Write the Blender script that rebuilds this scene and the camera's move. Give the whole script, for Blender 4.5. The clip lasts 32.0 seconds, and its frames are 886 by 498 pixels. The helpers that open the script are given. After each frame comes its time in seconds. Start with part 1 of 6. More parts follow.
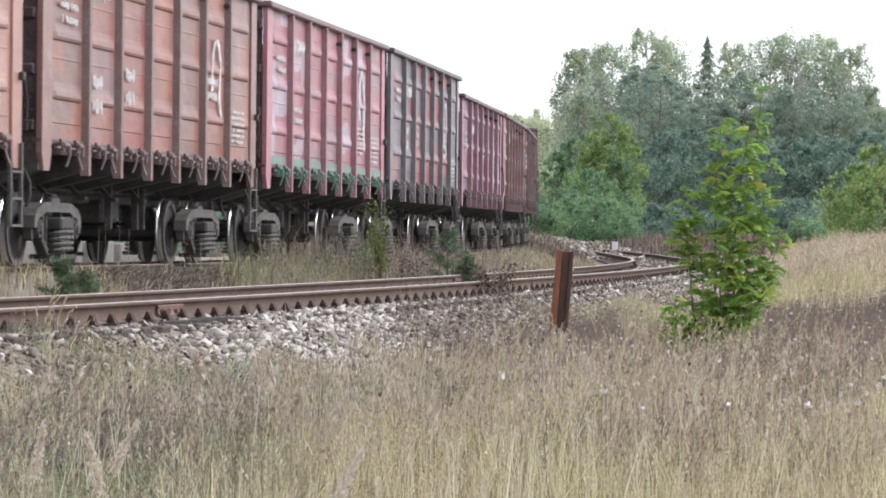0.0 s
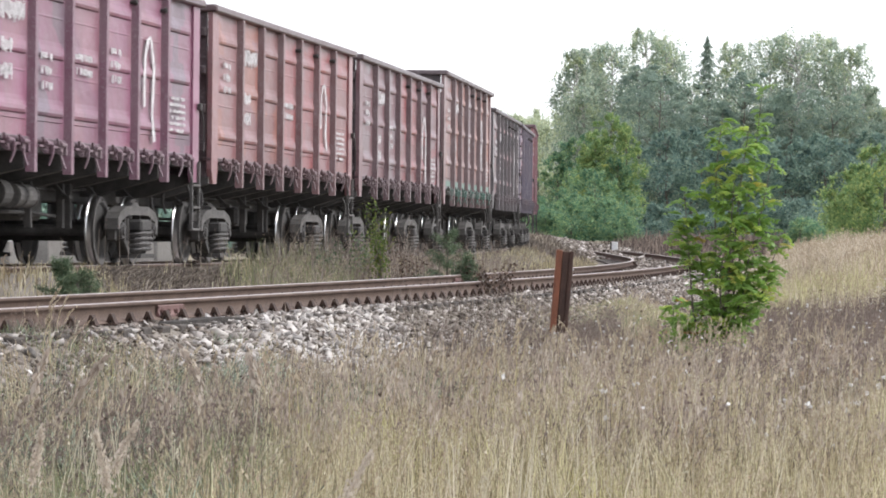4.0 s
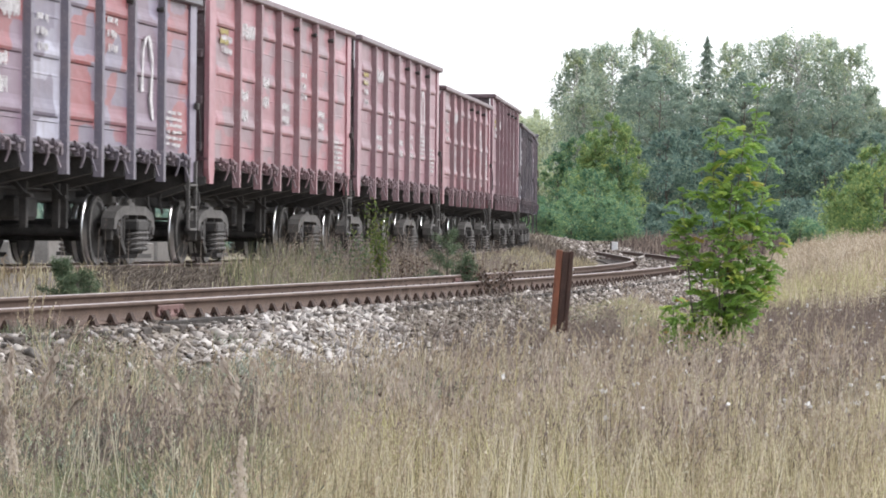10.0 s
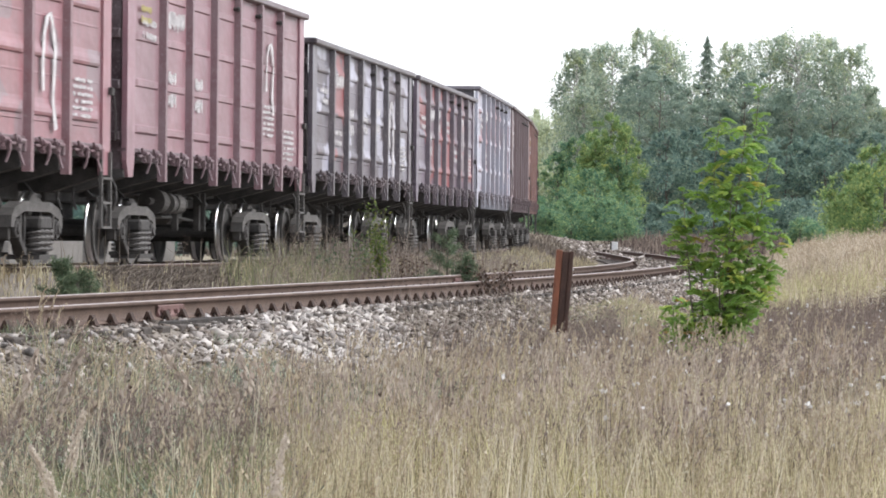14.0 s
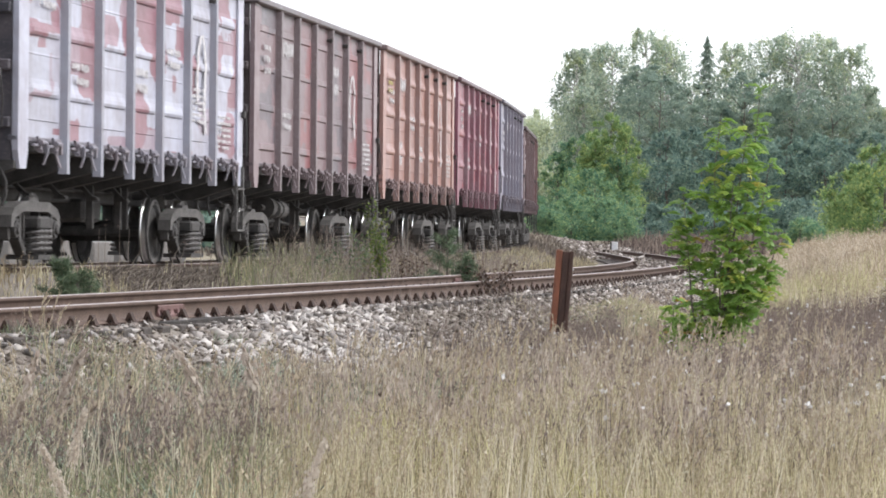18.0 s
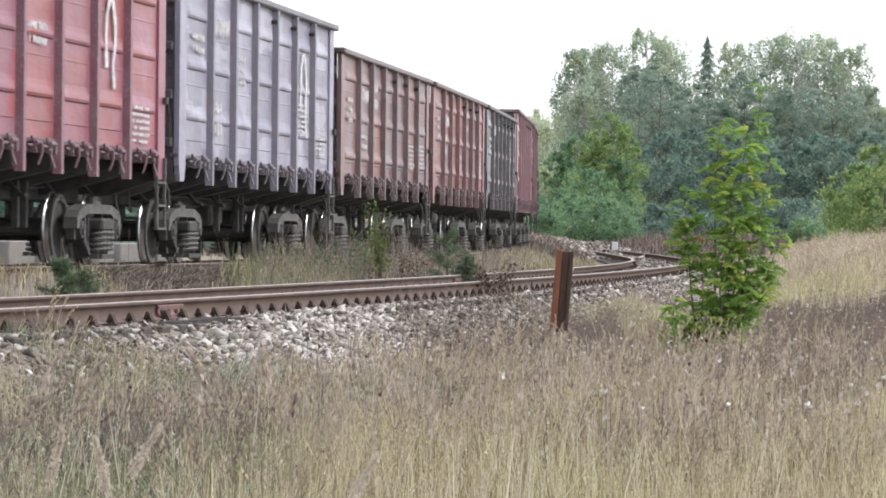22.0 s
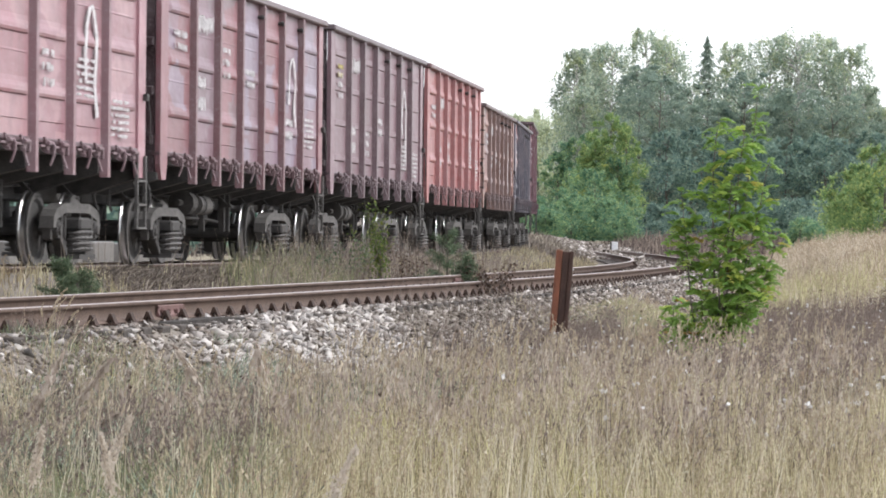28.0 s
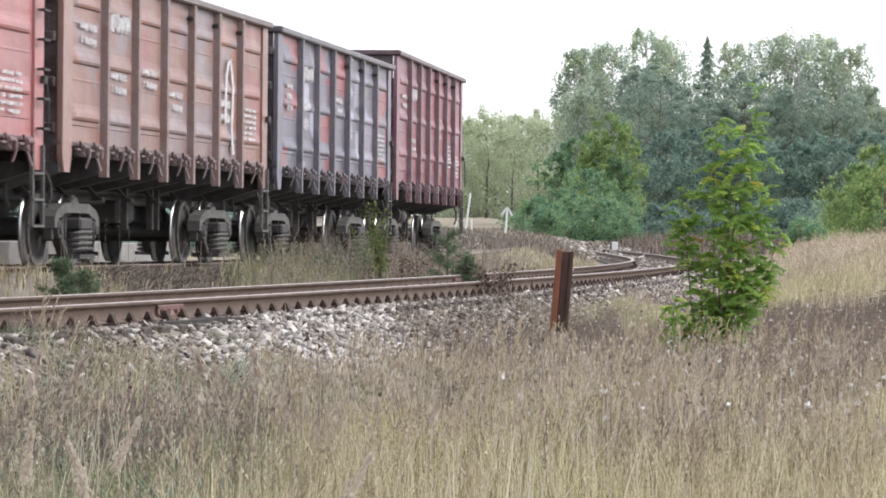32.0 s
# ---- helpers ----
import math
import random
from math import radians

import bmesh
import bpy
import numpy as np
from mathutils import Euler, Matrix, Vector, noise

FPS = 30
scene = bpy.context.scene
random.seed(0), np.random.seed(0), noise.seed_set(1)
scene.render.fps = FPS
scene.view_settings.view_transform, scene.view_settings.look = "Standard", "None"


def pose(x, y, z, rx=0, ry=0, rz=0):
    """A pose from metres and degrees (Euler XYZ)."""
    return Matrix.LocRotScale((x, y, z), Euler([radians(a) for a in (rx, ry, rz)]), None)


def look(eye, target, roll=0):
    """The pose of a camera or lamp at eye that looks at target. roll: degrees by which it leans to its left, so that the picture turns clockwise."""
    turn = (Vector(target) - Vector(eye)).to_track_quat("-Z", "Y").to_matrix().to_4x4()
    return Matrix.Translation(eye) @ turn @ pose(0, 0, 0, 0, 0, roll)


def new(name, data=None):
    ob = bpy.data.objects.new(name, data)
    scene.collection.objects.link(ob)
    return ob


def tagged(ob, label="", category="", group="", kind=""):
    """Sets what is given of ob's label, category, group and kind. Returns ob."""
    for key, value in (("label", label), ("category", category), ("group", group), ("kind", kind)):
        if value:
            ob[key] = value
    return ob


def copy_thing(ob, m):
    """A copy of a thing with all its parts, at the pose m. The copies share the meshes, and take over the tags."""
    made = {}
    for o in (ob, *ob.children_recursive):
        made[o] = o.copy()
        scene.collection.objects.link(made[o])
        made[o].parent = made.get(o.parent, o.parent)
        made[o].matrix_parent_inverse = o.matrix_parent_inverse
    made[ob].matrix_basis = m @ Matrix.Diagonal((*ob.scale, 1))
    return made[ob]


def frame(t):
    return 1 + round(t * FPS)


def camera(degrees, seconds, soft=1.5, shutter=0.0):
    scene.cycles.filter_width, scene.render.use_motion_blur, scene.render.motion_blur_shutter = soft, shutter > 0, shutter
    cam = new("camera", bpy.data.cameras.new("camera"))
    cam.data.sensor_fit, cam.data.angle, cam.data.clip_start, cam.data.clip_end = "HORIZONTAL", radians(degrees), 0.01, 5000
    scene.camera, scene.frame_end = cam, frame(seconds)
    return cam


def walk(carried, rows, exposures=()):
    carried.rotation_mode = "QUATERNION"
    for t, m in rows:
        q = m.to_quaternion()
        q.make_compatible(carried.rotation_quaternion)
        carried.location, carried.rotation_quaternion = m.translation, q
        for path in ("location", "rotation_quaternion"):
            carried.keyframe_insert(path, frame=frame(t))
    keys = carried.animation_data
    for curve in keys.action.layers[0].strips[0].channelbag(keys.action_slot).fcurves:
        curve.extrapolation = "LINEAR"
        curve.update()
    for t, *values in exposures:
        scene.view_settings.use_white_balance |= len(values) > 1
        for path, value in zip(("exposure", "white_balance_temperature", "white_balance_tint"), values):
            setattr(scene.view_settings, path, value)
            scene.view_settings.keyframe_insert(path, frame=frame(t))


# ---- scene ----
cam = camera(14.0, 32.0, soft=1.8, shutter=0.22)
EYE = 1.6
walk(cam, [(0.0, look((0, 0, EYE), (0, 100, EYE - 0.4824), 0.573)), (32.0, look((0, 0, EYE), (0, 100, EYE - 0.4824), 0.573))], exposures=[(0.0, 0.67), (32.0, 0.67)])

# ---- light: bright overcast sky ----
world = bpy.data.worlds.new("world")
scene.world = world
world.use_nodes = True
wn, wl = world.node_tree.nodes, world.node_tree.links
wn.clear()
sky = wn.new("ShaderNodeTexSky")
sky.sky_type = "NISHITA"
sky.sun_disc = False
sky.sun_elevation, sky.sun_rotation = radians(40), radians(77)
sky_dim = wn.new("ShaderNodeMix")
sky_dim.data_type = "RGBA"
sky_dim.blend_type = "MULTIPLY"
sky_dim.inputs[0].default_value = 1.0
sky_dim.inputs[7].default_value = (0.1, 0.1, 0.1, 1)
cloud = wn.new("ShaderNodeMix")
cloud.data_type = "RGBA"
cloud.inputs[0].default_value = 0.86
cloud.inputs[7].default_value = (1.0, 1.02, 1.09, 1)
wbg = wn.new("ShaderNodeBackground")
wout = wn.new("ShaderNodeOutputWorld")
wl.new(sky.outputs[0], sky_dim.inputs[6])
wl.new(sky_dim.outputs[2], cloud.inputs[6])
wl.new(cloud.outputs[2], wbg.inputs[0])
wl.new(wbg.outputs[0], wout.inputs[0])
wbg.inputs[1].default_value = 1.0

sun_data = bpy.data.lights.new("sun", "SUN")
sun_data.energy, sun_data.angle, sun_data.color = 1.9, radians(18), (1.0, 0.98, 0.965)
sun = new("sun", sun_data)
sun.matrix_world = look((90, 60, 75), (0, 40, 0))


# ---- materials ----
def nodes_of(name):
    m = bpy.data.materials.new(name)
    m.use_nodes = True
    return m, m.node_tree.nodes, m.node_tree.links, m.node_tree.nodes["Principled BSDF"]


def coords(n, l, kind="Object", scale=(1, 1, 1)):
    tc, mp = n.new("ShaderNodeTexCoord"), n.new("ShaderNodeMapping")
    mp.inputs["Scale"].default_value = scale
    l.new(tc.outputs[kind], mp.inputs["Vector"])
    return mp.outputs["Vector"]


def noise_node(n, l, vec, scale, detail=4, rough=0.6):
    t = n.new("ShaderNodeTexNoise")
    t.inputs["Scale"].default_value, t.inputs["Detail"].default_value, t.inputs["Roughness"].default_value = scale, detail, rough
    l.new(vec, t.inputs["Vector"])
    return t.outputs["Fac"]


def ramp(n, l, fac, stops):
    r = n.new("ShaderNodeValToRGB")
    while len(r.color_ramp.elements) < len(stops):
        r.color_ramp.elements.new(0.5)
    for e, (p, c) in zip(r.color_ramp.elements, stops):
        e.position = p
        e.color = (*c, 1) if len(c) == 3 else c
    l.new(fac, r.inputs["Fac"])
    return r.outputs["Color"]


def mix(n, l, fac, a, b, mode="MIX"):
    m = n.new("ShaderNodeMix")
    m.data_type, m.blend_type = "RGBA", mode
    for sock, v in ((m.inputs[0], fac), (m.inputs[6], a), (m.inputs[7], b)):
        if isinstance(v, (int, float)):
            sock.default_value = v
        elif isinstance(v, tuple):
            sock.default_value = (*v, 1)
        else:
            l.new(v, sock)
    return m.outputs[2]


def bump(n, l, b, height, strength=0.4, dist=0.01):
    k = n.new("ShaderNodeBump")
    k.inputs["Strength"].default_value, k.inputs["Distance"].default_value = strength, dist
    l.new(height, k.inputs["Height"])
    l.new(k.outputs["Normal"], b.inputs["Normal"])


def simple(name, c0, c1, scale=6, rough=0.8, metal=0.0, grain=60, strength=0.4, dist=0.01, kind="Object", stretch=(1, 1, 1), spread=0.0):
    """Two-tone mottled surface with fine grain."""
    m, n, l, b = nodes_of(name)
    v = coords(n, l, kind, stretch)
    big, fine = noise_node(n, l, v, scale), noise_node(n, l, v, grain, 3)
    col = ramp(n, l, big, [(0.3, c0), (0.7, c1)])
    col = mix(n, l, 0.35, col, ramp(n, l, fine, [(0.3, tuple(x * 0.5 for x in c0)), (0.7, tuple(min(1, x * 1.3) for x in c1))]))
    if spread:
        oi = n.new("ShaderNodeObjectInfo")
        col = mix(n, l, spread, col, ramp(n, l, oi.outputs["Random"], [(0, tuple(x * 0.45 for x in c0)), (1, tuple(min(1, x * 1.5) for x in c1))]))
    l.new(col, b.inputs["Base Color"])
    b.inputs["Roughness"].default_value, b.inputs["Metallic"].default_value = rough, metal
    bump(n, l, b, fine, strength, dist)
    return m


def paint_material(name, rough, grime, dust=(0.4, 0.36, 0.375)):
    """Wagon paint: the object's own colour, faded, scuffed and rust-streaked."""
    m, n, l, b = nodes_of(name)
    oi = n.new("ShaderNodeObjectInfo")
    v = coords(n, l)
    off = n.new("ShaderNodeVectorMath")
    off.operation = "MULTIPLY_ADD"
    l.new(v, off.inputs[0])
    off.inputs[1].default_value = (1, 1, 1)
    sc = n.new("ShaderNodeVectorMath")
    sc.operation = "SCALE"
    sc.inputs[0].default_value = (17.0, 31.0, 23.0)
    l.new(oi.outputs["Random"], sc.inputs["Scale"])
    l.new(sc.outputs[0], off.inputs[2])
    vec = off.outputs[0]
    st = n.new("ShaderNodeMapping")
    st.inputs["Scale"].default_value = (3, 3, 0.5)
    l.new(vec, st.inputs["Vector"])
    touch = n.new("ShaderNodeAttribute")
    touch.attribute_type, touch.attribute_name = "OBJECT", "touch"
    wide = n.new("ShaderNodeMapping")
    wide.inputs["Scale"].default_value = (0.8, 0.3, 1.5)
    l.new(vec, wide.inputs["Vector"])
    wob = n.new("ShaderNodeVectorMath")
    wob.operation = "MULTIPLY_ADD"
    l.new(noise_node(n, l, vec, 5.0, 3), wob.inputs[0])
    wob.inputs[1].default_value = (0.09, 0.09, 0.05)
    l.new(wide.outputs[0], wob.inputs[2])
    cell = n.new("ShaderNodeTexVoronoi")
    cell.distance = "CHEBYCHEV"
    cell.inputs["Scale"].default_value = 1.3
    l.new(wob.outputs[0], cell.inputs["Vector"])
    field = cell.outputs["Color"]
    blot, streak, fine = noise_node(n, l, vec, 1.6, 5, 0.65), noise_node(n, l, st.outputs[0], 1.5, 4), noise_node(n, l, vec, 30, 4)
    base = mix(n, l, ramp(n, l, field, [(0.55, (0, 0, 0)), (0.63, (1, 1, 1))]), oi.outputs["Color"], touch.outputs["Color"])
    col = mix(n, l, ramp(n, l, blot, [(0.42, (0, 0, 0)), (0.62, (0.4 * grime,) * 3)]), base, (0.25, 0.205, 0.215))
    col = mix(n, l, ramp(n, l, streak, [(0.5, (0, 0, 0)), (0.74, (0.42 * grime,) * 3)]), col, (0.15, 0.105, 0.108))
    col = mix(n, l, ramp(n, l, fine, [(0.55, (0, 0, 0)), (0.75, (0.45, 0.45, 0.45))]), col, dust)
    l.new(col, b.inputs["Base Color"])
    l.new(ramp(n, l, blot, [(0.3, (rough * 0.85,) * 3), (0.7, (min(1, rough * 1.35),) * 3)]), b.inputs["Roughness"])
    bump(n, l, b, fine, 0.3, 0.004)
    dent = n.new("ShaderNodeBump")
    dent.inputs["Strength"].default_value, dent.inputs["Distance"].default_value = 0.55, 0.05
    flat = n.new("ShaderNodeMapping")
    flat.inputs["Scale"].default_value = (0.6, 1, 1.3)
    l.new(vec, flat.inputs["Vector"])
    l.new(noise_node(n, l, flat.outputs[0], 2.2, 2, 0.5), dent.inputs["Height"])
    l.new(dent.outputs["Normal"], n["Bump"].inputs["Normal"])
    return m


PAINT = paint_material("wagon_paint", 0.36, 0.8)
LOCK = paint_material("grimy_lock", 0.8, 1.6, (0.17, 0.15, 0.145))
SOOT = simple("sooty_steel", (0.027, 0.0265, 0.0265), (0.09, 0.083, 0.08), 5, 0.85)
CAST = simple("dusty_cast_steel", (0.055, 0.051, 0.049), (0.155, 0.146, 0.14), 5, 0.8)
DUSTY = simple("dusty_spring_steel", (0.06, 0.056, 0.053), (0.17, 0.16, 0.155), 6, 0.75)
DARKCAST = simple("grimy_cast_steel", (0.022, 0.02, 0.0195), (0.085, 0.078, 0.074), 5, 0.85)
BRIGHT = simple("worn_bright_steel", (0.5, 0.5, 0.5), (0.75, 0.75, 0.75), 8, 0.28, 1.0, 80, 0.1, 0.001)
RAIL = simple("rusty_rail", (0.066, 0.041, 0.031), (0.15, 0.1, 0.077), 4, 0.75, 0.0, 50)
RAILTOP = simple("rail_running_face", (0.26, 0.215, 0.205), (0.42, 0.37, 0.36), 5, 0.5, 0.3, 40)
FISHM = simple("reddish_joint_plate", (0.1, 0.055, 0.048), (0.23, 0.135, 0.125), 6, 0.75)
FAST = simple("rusty_fastener", (0.022, 0.0135, 0.0115), (0.075, 0.043, 0.031), 12, 0.85)
SLEEPER = simple("tarred_timber", (0.03, 0.025, 0.022), (0.10, 0.085, 0.075), 5, 0.9, stretch=(1, 6, 6))
TAR = simple("tarred_plank", (0.012, 0.01, 0.009), (0.05, 0.042, 0.037), 8, 0.95, stretch=(1, 6, 6))
STONE = simple("ballast_stone", (0.17, 0.155, 0.145), (0.5, 0.47, 0.45), 9, 0.9, 0, 70, 0.5, 0.008, spread=0.6)
POSTM = simple("rust_red_post", (0.10, 0.045, 0.03), (0.33, 0.12, 0.065), 4, 0.8, stretch=(3, 3, 0.6))
# The post's rust again, darkened to hold the shade of its recessed side.
SHADERUST = simple("shaded_rust", (0.03, 0.02, 0.018), (0.11, 0.06, 0.045), 4, 0.85, stretch=(3, 3, 0.6))
CONC = simple("weathered_concrete", (0.17, 0.16, 0.155), (0.28, 0.27, 0.26), 3, 0.9)
FADED = simple("faded_marking", (0.32, 0.3, 0.31), (0.78, 0.76, 0.77), 7, 0.8)
WHITE = simple("white_marking", (0.55, 0.53, 0.52), (0.8, 0.79, 0.77), 9, 0.8)
YELLOW = simple("yellow_marking", (0.34, 0.29, 0.12), (0.55, 0.48, 0.22), 9, 0.8)
SIGNW = simple("painted_sign_metal", (0.6, 0.62, 0.64), (0.8, 0.8, 0.82), 9, 0.6)


def island_material(name, stops, rough=0.7, trans=0.0, patch=None, stretch=(1.0, 0.35, 0.15)):
    """Foliage or stones joined in one mesh: each piece takes its own tone."""
    m, n, l, b = nodes_of(name)
    g = n.new("ShaderNodeNewGeometry")
    col = ramp(n, l, g.outputs["Random Per Island"], stops)
    # tint by noise patches; in tree crowns the dark ones imitate clump shading
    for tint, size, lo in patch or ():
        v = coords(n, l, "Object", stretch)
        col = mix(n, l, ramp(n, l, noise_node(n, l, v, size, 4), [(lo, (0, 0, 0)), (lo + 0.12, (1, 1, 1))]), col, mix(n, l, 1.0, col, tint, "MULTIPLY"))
    l.new(col, b.inputs["Base Color"])
    b.inputs["Roughness"].default_value = rough
    b.inputs["Specular IOR Level"].default_value = 0.25
    if trans:
        t = n.new("ShaderNodeBsdfTranslucent")
        l.new(col, t.inputs["Color"])
        ms = n.new("ShaderNodeMixShader")
        ms.inputs[0].default_value = trans
        l.new(b.outputs[0], ms.inputs[1])
        l.new(t.outputs[0], ms.inputs[2])
        l.new(ms.outputs[0], n["Material Output"].inputs["Surface"])
    return m


def leaf_material(name):
    """Whole leaves, each its own object: green, a few turned orange."""
    m, n, l, b = nodes_of(name)
    oi = n.new("ShaderNodeObjectInfo")
    g = n.new("ShaderNodeNewGeometry")
    col = ramp(n, l, oi.outputs["Random"], [(0, (0.16, 0.31, 0.08)), (0.45, (0.3, 0.49, 0.11)), (0.84, (0.52, 0.62, 0.14)), (0.95, (0.58, 0.5, 0.13)), (1, (0.66, 0.28, 0.1))])
    col = mix(n, l, 0.35, col, ramp(n, l, g.outputs["Random Per Island"], [(0, (0.12, 0.23, 0.05)), (1, (0.4, 0.5, 0.12))]))
    l.new(col, b.inputs["Base Color"])
    b.inputs["Roughness"].default_value = 0.45
    t = n.new("ShaderNodeBsdfTranslucent")
    l.new(col, t.inputs["Color"])
    ms = n.new("ShaderNodeMixShader")
    ms.inputs[0].default_value = 0.55
    l.new(b.outputs[0], ms.inputs[1])
    l.new(t.outputs[0], ms.inputs[2])
    l.new(ms.outputs[0], n["Material Output"].inputs["Surface"])
    return m


DRYGRASS = island_material("dry_grass", [(0, (0.094, 0.0799, 0.049)), (0.25, (0.329, 0.287, 0.178)), (0.65, (0.602, 0.545, 0.36)), (0.9, (0.724, 0.672, 0.463)), (1, (0.808, 0.761, 0.561))], 0.8, 0.3, [((0.8, 0.73, 0.71), 1.6, 0.5), ((1.0, 1.06, 0.74), 0.9, 0.54), ((0.6, 0.6, 0.58), 5.0, 0.58)])
HEATHGRASS = island_material("heath_grass", [(0, (0.0585, 0.0443, 0.0402)), (0.5, (0.179, 0.145, 0.128)), (0.9, (0.303, 0.248, 0.207)), (1, (0.413, 0.349, 0.292))], 0.85, 0.25, [((0.72, 0.68, 0.72), 1.3, 0.5)])
GREENGRASS = island_material("green_grass", [(0, (0.143, 0.162, 0.088)), (0.5, (0.253, 0.27, 0.154)), (1, (0.396, 0.389, 0.242))], 0.8, 0.3)
PALEGRASS = island_material("pale_grass", [(0, (0.27, 0.26, 0.125)), (0.5, (0.55, 0.53, 0.285)), (1, (0.75, 0.72, 0.46))], 0.8, 0.3)
WEEDGRASS = island_material("weed_stalk", [(0, (0.09, 0.073, 0.065)), (0.5, (0.19, 0.16, 0.14)), (1, (0.33, 0.29, 0.235))], 0.85, 0.2)
PLUME = island_material("seed_plume", [(0, (0.32, 0.265, 0.187)), (0.5, (0.47, 0.4, 0.294)), (1, (0.62, 0.539, 0.409))], 0.9, 0.3, [((0.75, 0.68, 0.68), 1.6, 0.5)])
REEDPLUME = island_material("reed_plume", [(0, (0.47, 0.41, 0.35)), (1, (0.68, 0.62, 0.54))], 0.9, 0.45)
DUSKPLUME = island_material("dusky_plume", [(0, (0.334, 0.27, 0.223)), (0.5, (0.44, 0.37, 0.311)), (1, (0.563, 0.496, 0.42))], 0.9, 0.3)
HEATHPLUME = island_material("heath_plume", [(0, (0.155, 0.117, 0.105)), (0.5, (0.232, 0.185, 0.163)), (1, (0.348, 0.288, 0.242))], 0.9, 0.3)
TANWEED = island_material("tan_weed", [(0, (0.13, 0.105, 0.095)), (0.5, (0.27, 0.228, 0.2)), (1, (0.44, 0.385, 0.325))], 0.85, 0.25, [((0.84, 0.84, 0.8), 0.5, 0.5)])
WEED = island_material("withered_weed", [(0, (0.045, 0.032, 0.025)), (0.6, (0.11, 0.075, 0.055)), (1, (0.2, 0.14, 0.11))], 0.9)
STEM = island_material("bleached_stem", [(0, (0.425, 0.378, 0.28)), (1, (0.68, 0.63, 0.496))], 0.7, 0.2)
HERB = island_material("grey_green_herb", [(0, (0.0755, 0.0933, 0.0706)), (0.5, (0.216, 0.263, 0.19)), (1, (0.517, 0.583, 0.456))], 0.85, 0.25, [((0.7, 0.66, 0.7), 2.0, 0.5)])
ROWAN = island_material("birch_sapling_leaf", [(0, (0.0748, 0.125, 0.036)), (0.6, (0.136, 0.189, 0.054)), (1, (0.231, 0.251, 0.072))], 0.6, 0.35)
ROWANLEAF = leaf_material("rowan_leaf")
# Crown patches: blue-dark ones paint the shade of leaf clumps, warm ones vary tone.
CLUMP_SHADE = [((0.82, 0.85, 0.9), 0.9, 0.5), ((1.12, 1.08, 0.82), 0.5, 0.52)]
# The wood's leaf tones are paled and blued: distance haze mixed into the colour.
BIRCH = island_material("hazed_birch_leaf", [(0, (0.279, 0.364, 0.292)), (0.6, (0.435, 0.513, 0.411)), (1, (0.6, 0.62, 0.477))], 0.6, 0.5, CLUMP_SHADE, (1, 1, 0.7))
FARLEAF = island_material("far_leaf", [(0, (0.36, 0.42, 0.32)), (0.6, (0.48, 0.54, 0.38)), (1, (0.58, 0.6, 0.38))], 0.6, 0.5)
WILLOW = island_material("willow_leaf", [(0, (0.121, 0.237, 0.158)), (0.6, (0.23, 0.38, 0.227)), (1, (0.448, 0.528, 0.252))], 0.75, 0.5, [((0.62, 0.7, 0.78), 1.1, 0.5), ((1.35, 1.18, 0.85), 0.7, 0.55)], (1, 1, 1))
PINE = island_material("hazed_pine_needle", [(0, (0.191, 0.265, 0.222)), (0.6, (0.281, 0.359, 0.292)), (1, (0.382, 0.447, 0.338))], 0.9, 0.5, [((0.8, 0.83, 0.88), 0.8, 0.5)], (1, 1, 1.6))
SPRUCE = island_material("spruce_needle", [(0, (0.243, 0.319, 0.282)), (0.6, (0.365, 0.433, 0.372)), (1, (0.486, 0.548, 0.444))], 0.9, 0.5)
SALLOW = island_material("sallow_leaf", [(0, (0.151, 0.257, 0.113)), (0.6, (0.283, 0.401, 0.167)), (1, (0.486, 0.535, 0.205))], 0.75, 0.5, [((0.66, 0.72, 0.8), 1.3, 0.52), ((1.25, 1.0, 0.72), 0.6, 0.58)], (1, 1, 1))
# Scrub leaves darkened in colour to give the shade under the trees.
SHADELEAF = island_material("shaded_scrub_leaf", [(0, (0.123, 0.2, 0.17)), (0.6, (0.205, 0.297, 0.251)), (1, (0.342, 0.435, 0.338))], 0.9, 0.45, [((0.7, 0.74, 0.8), 0.9, 0.5), ((1.3, 1.25, 1.05), 0.7, 0.58)], (1, 1, 1))
FARSTRAW = island_material("far_straw", [(0, (0.28, 0.23, 0.18)), (0.5, (0.62, 0.545, 0.43)), (1, (0.86, 0.78, 0.65))], 0.85, 0.3, [((0.78, 0.72, 0.7), 0.8, 0.52)])
GREENPINE = island_material("young_needle", [(0, (0.068, 0.107, 0.062)), (0.6, (0.136, 0.187, 0.115)), (1, (0.214, 0.258, 0.151))], 0.7, 0.3)
DIRTSTONE = island_material("dirty_stone", [(0, (0.06, 0.047, 0.04)), (0.4, (0.185, 0.157, 0.134)), (0.85, (0.34, 0.3, 0.268)), (1, (0.63, 0.59, 0.56))], 0.95)
PALESTONE = island_material("pale_stone", [(0, (0.162, 0.139, 0.124)), (0.5, (0.356, 0.325, 0.302)), (1, (0.599, 0.562, 0.526))], 0.95)
BARK = simple("bark", (0.08, 0.065, 0.055), (0.2, 0.17, 0.15), 3, 0.9)
BIRCHBARK = simple("birch_bark", (0.25, 0.24, 0.22), (0.6, 0.58, 0.55), 3, 0.8, stretch=(1, 1, 3))
GROUND = simple("grassy_earth", (0.15, 0.125, 0.09), (0.29, 0.25, 0.175), 0.35, 0.95, 0, 8, 0.6, 0.05)
GRAVEL = simple("dirty_gravel", (0.10, 0.083, 0.066), (0.24, 0.21, 0.175), 1.4, 0.95, 0, 22, 1.0, 0.04)


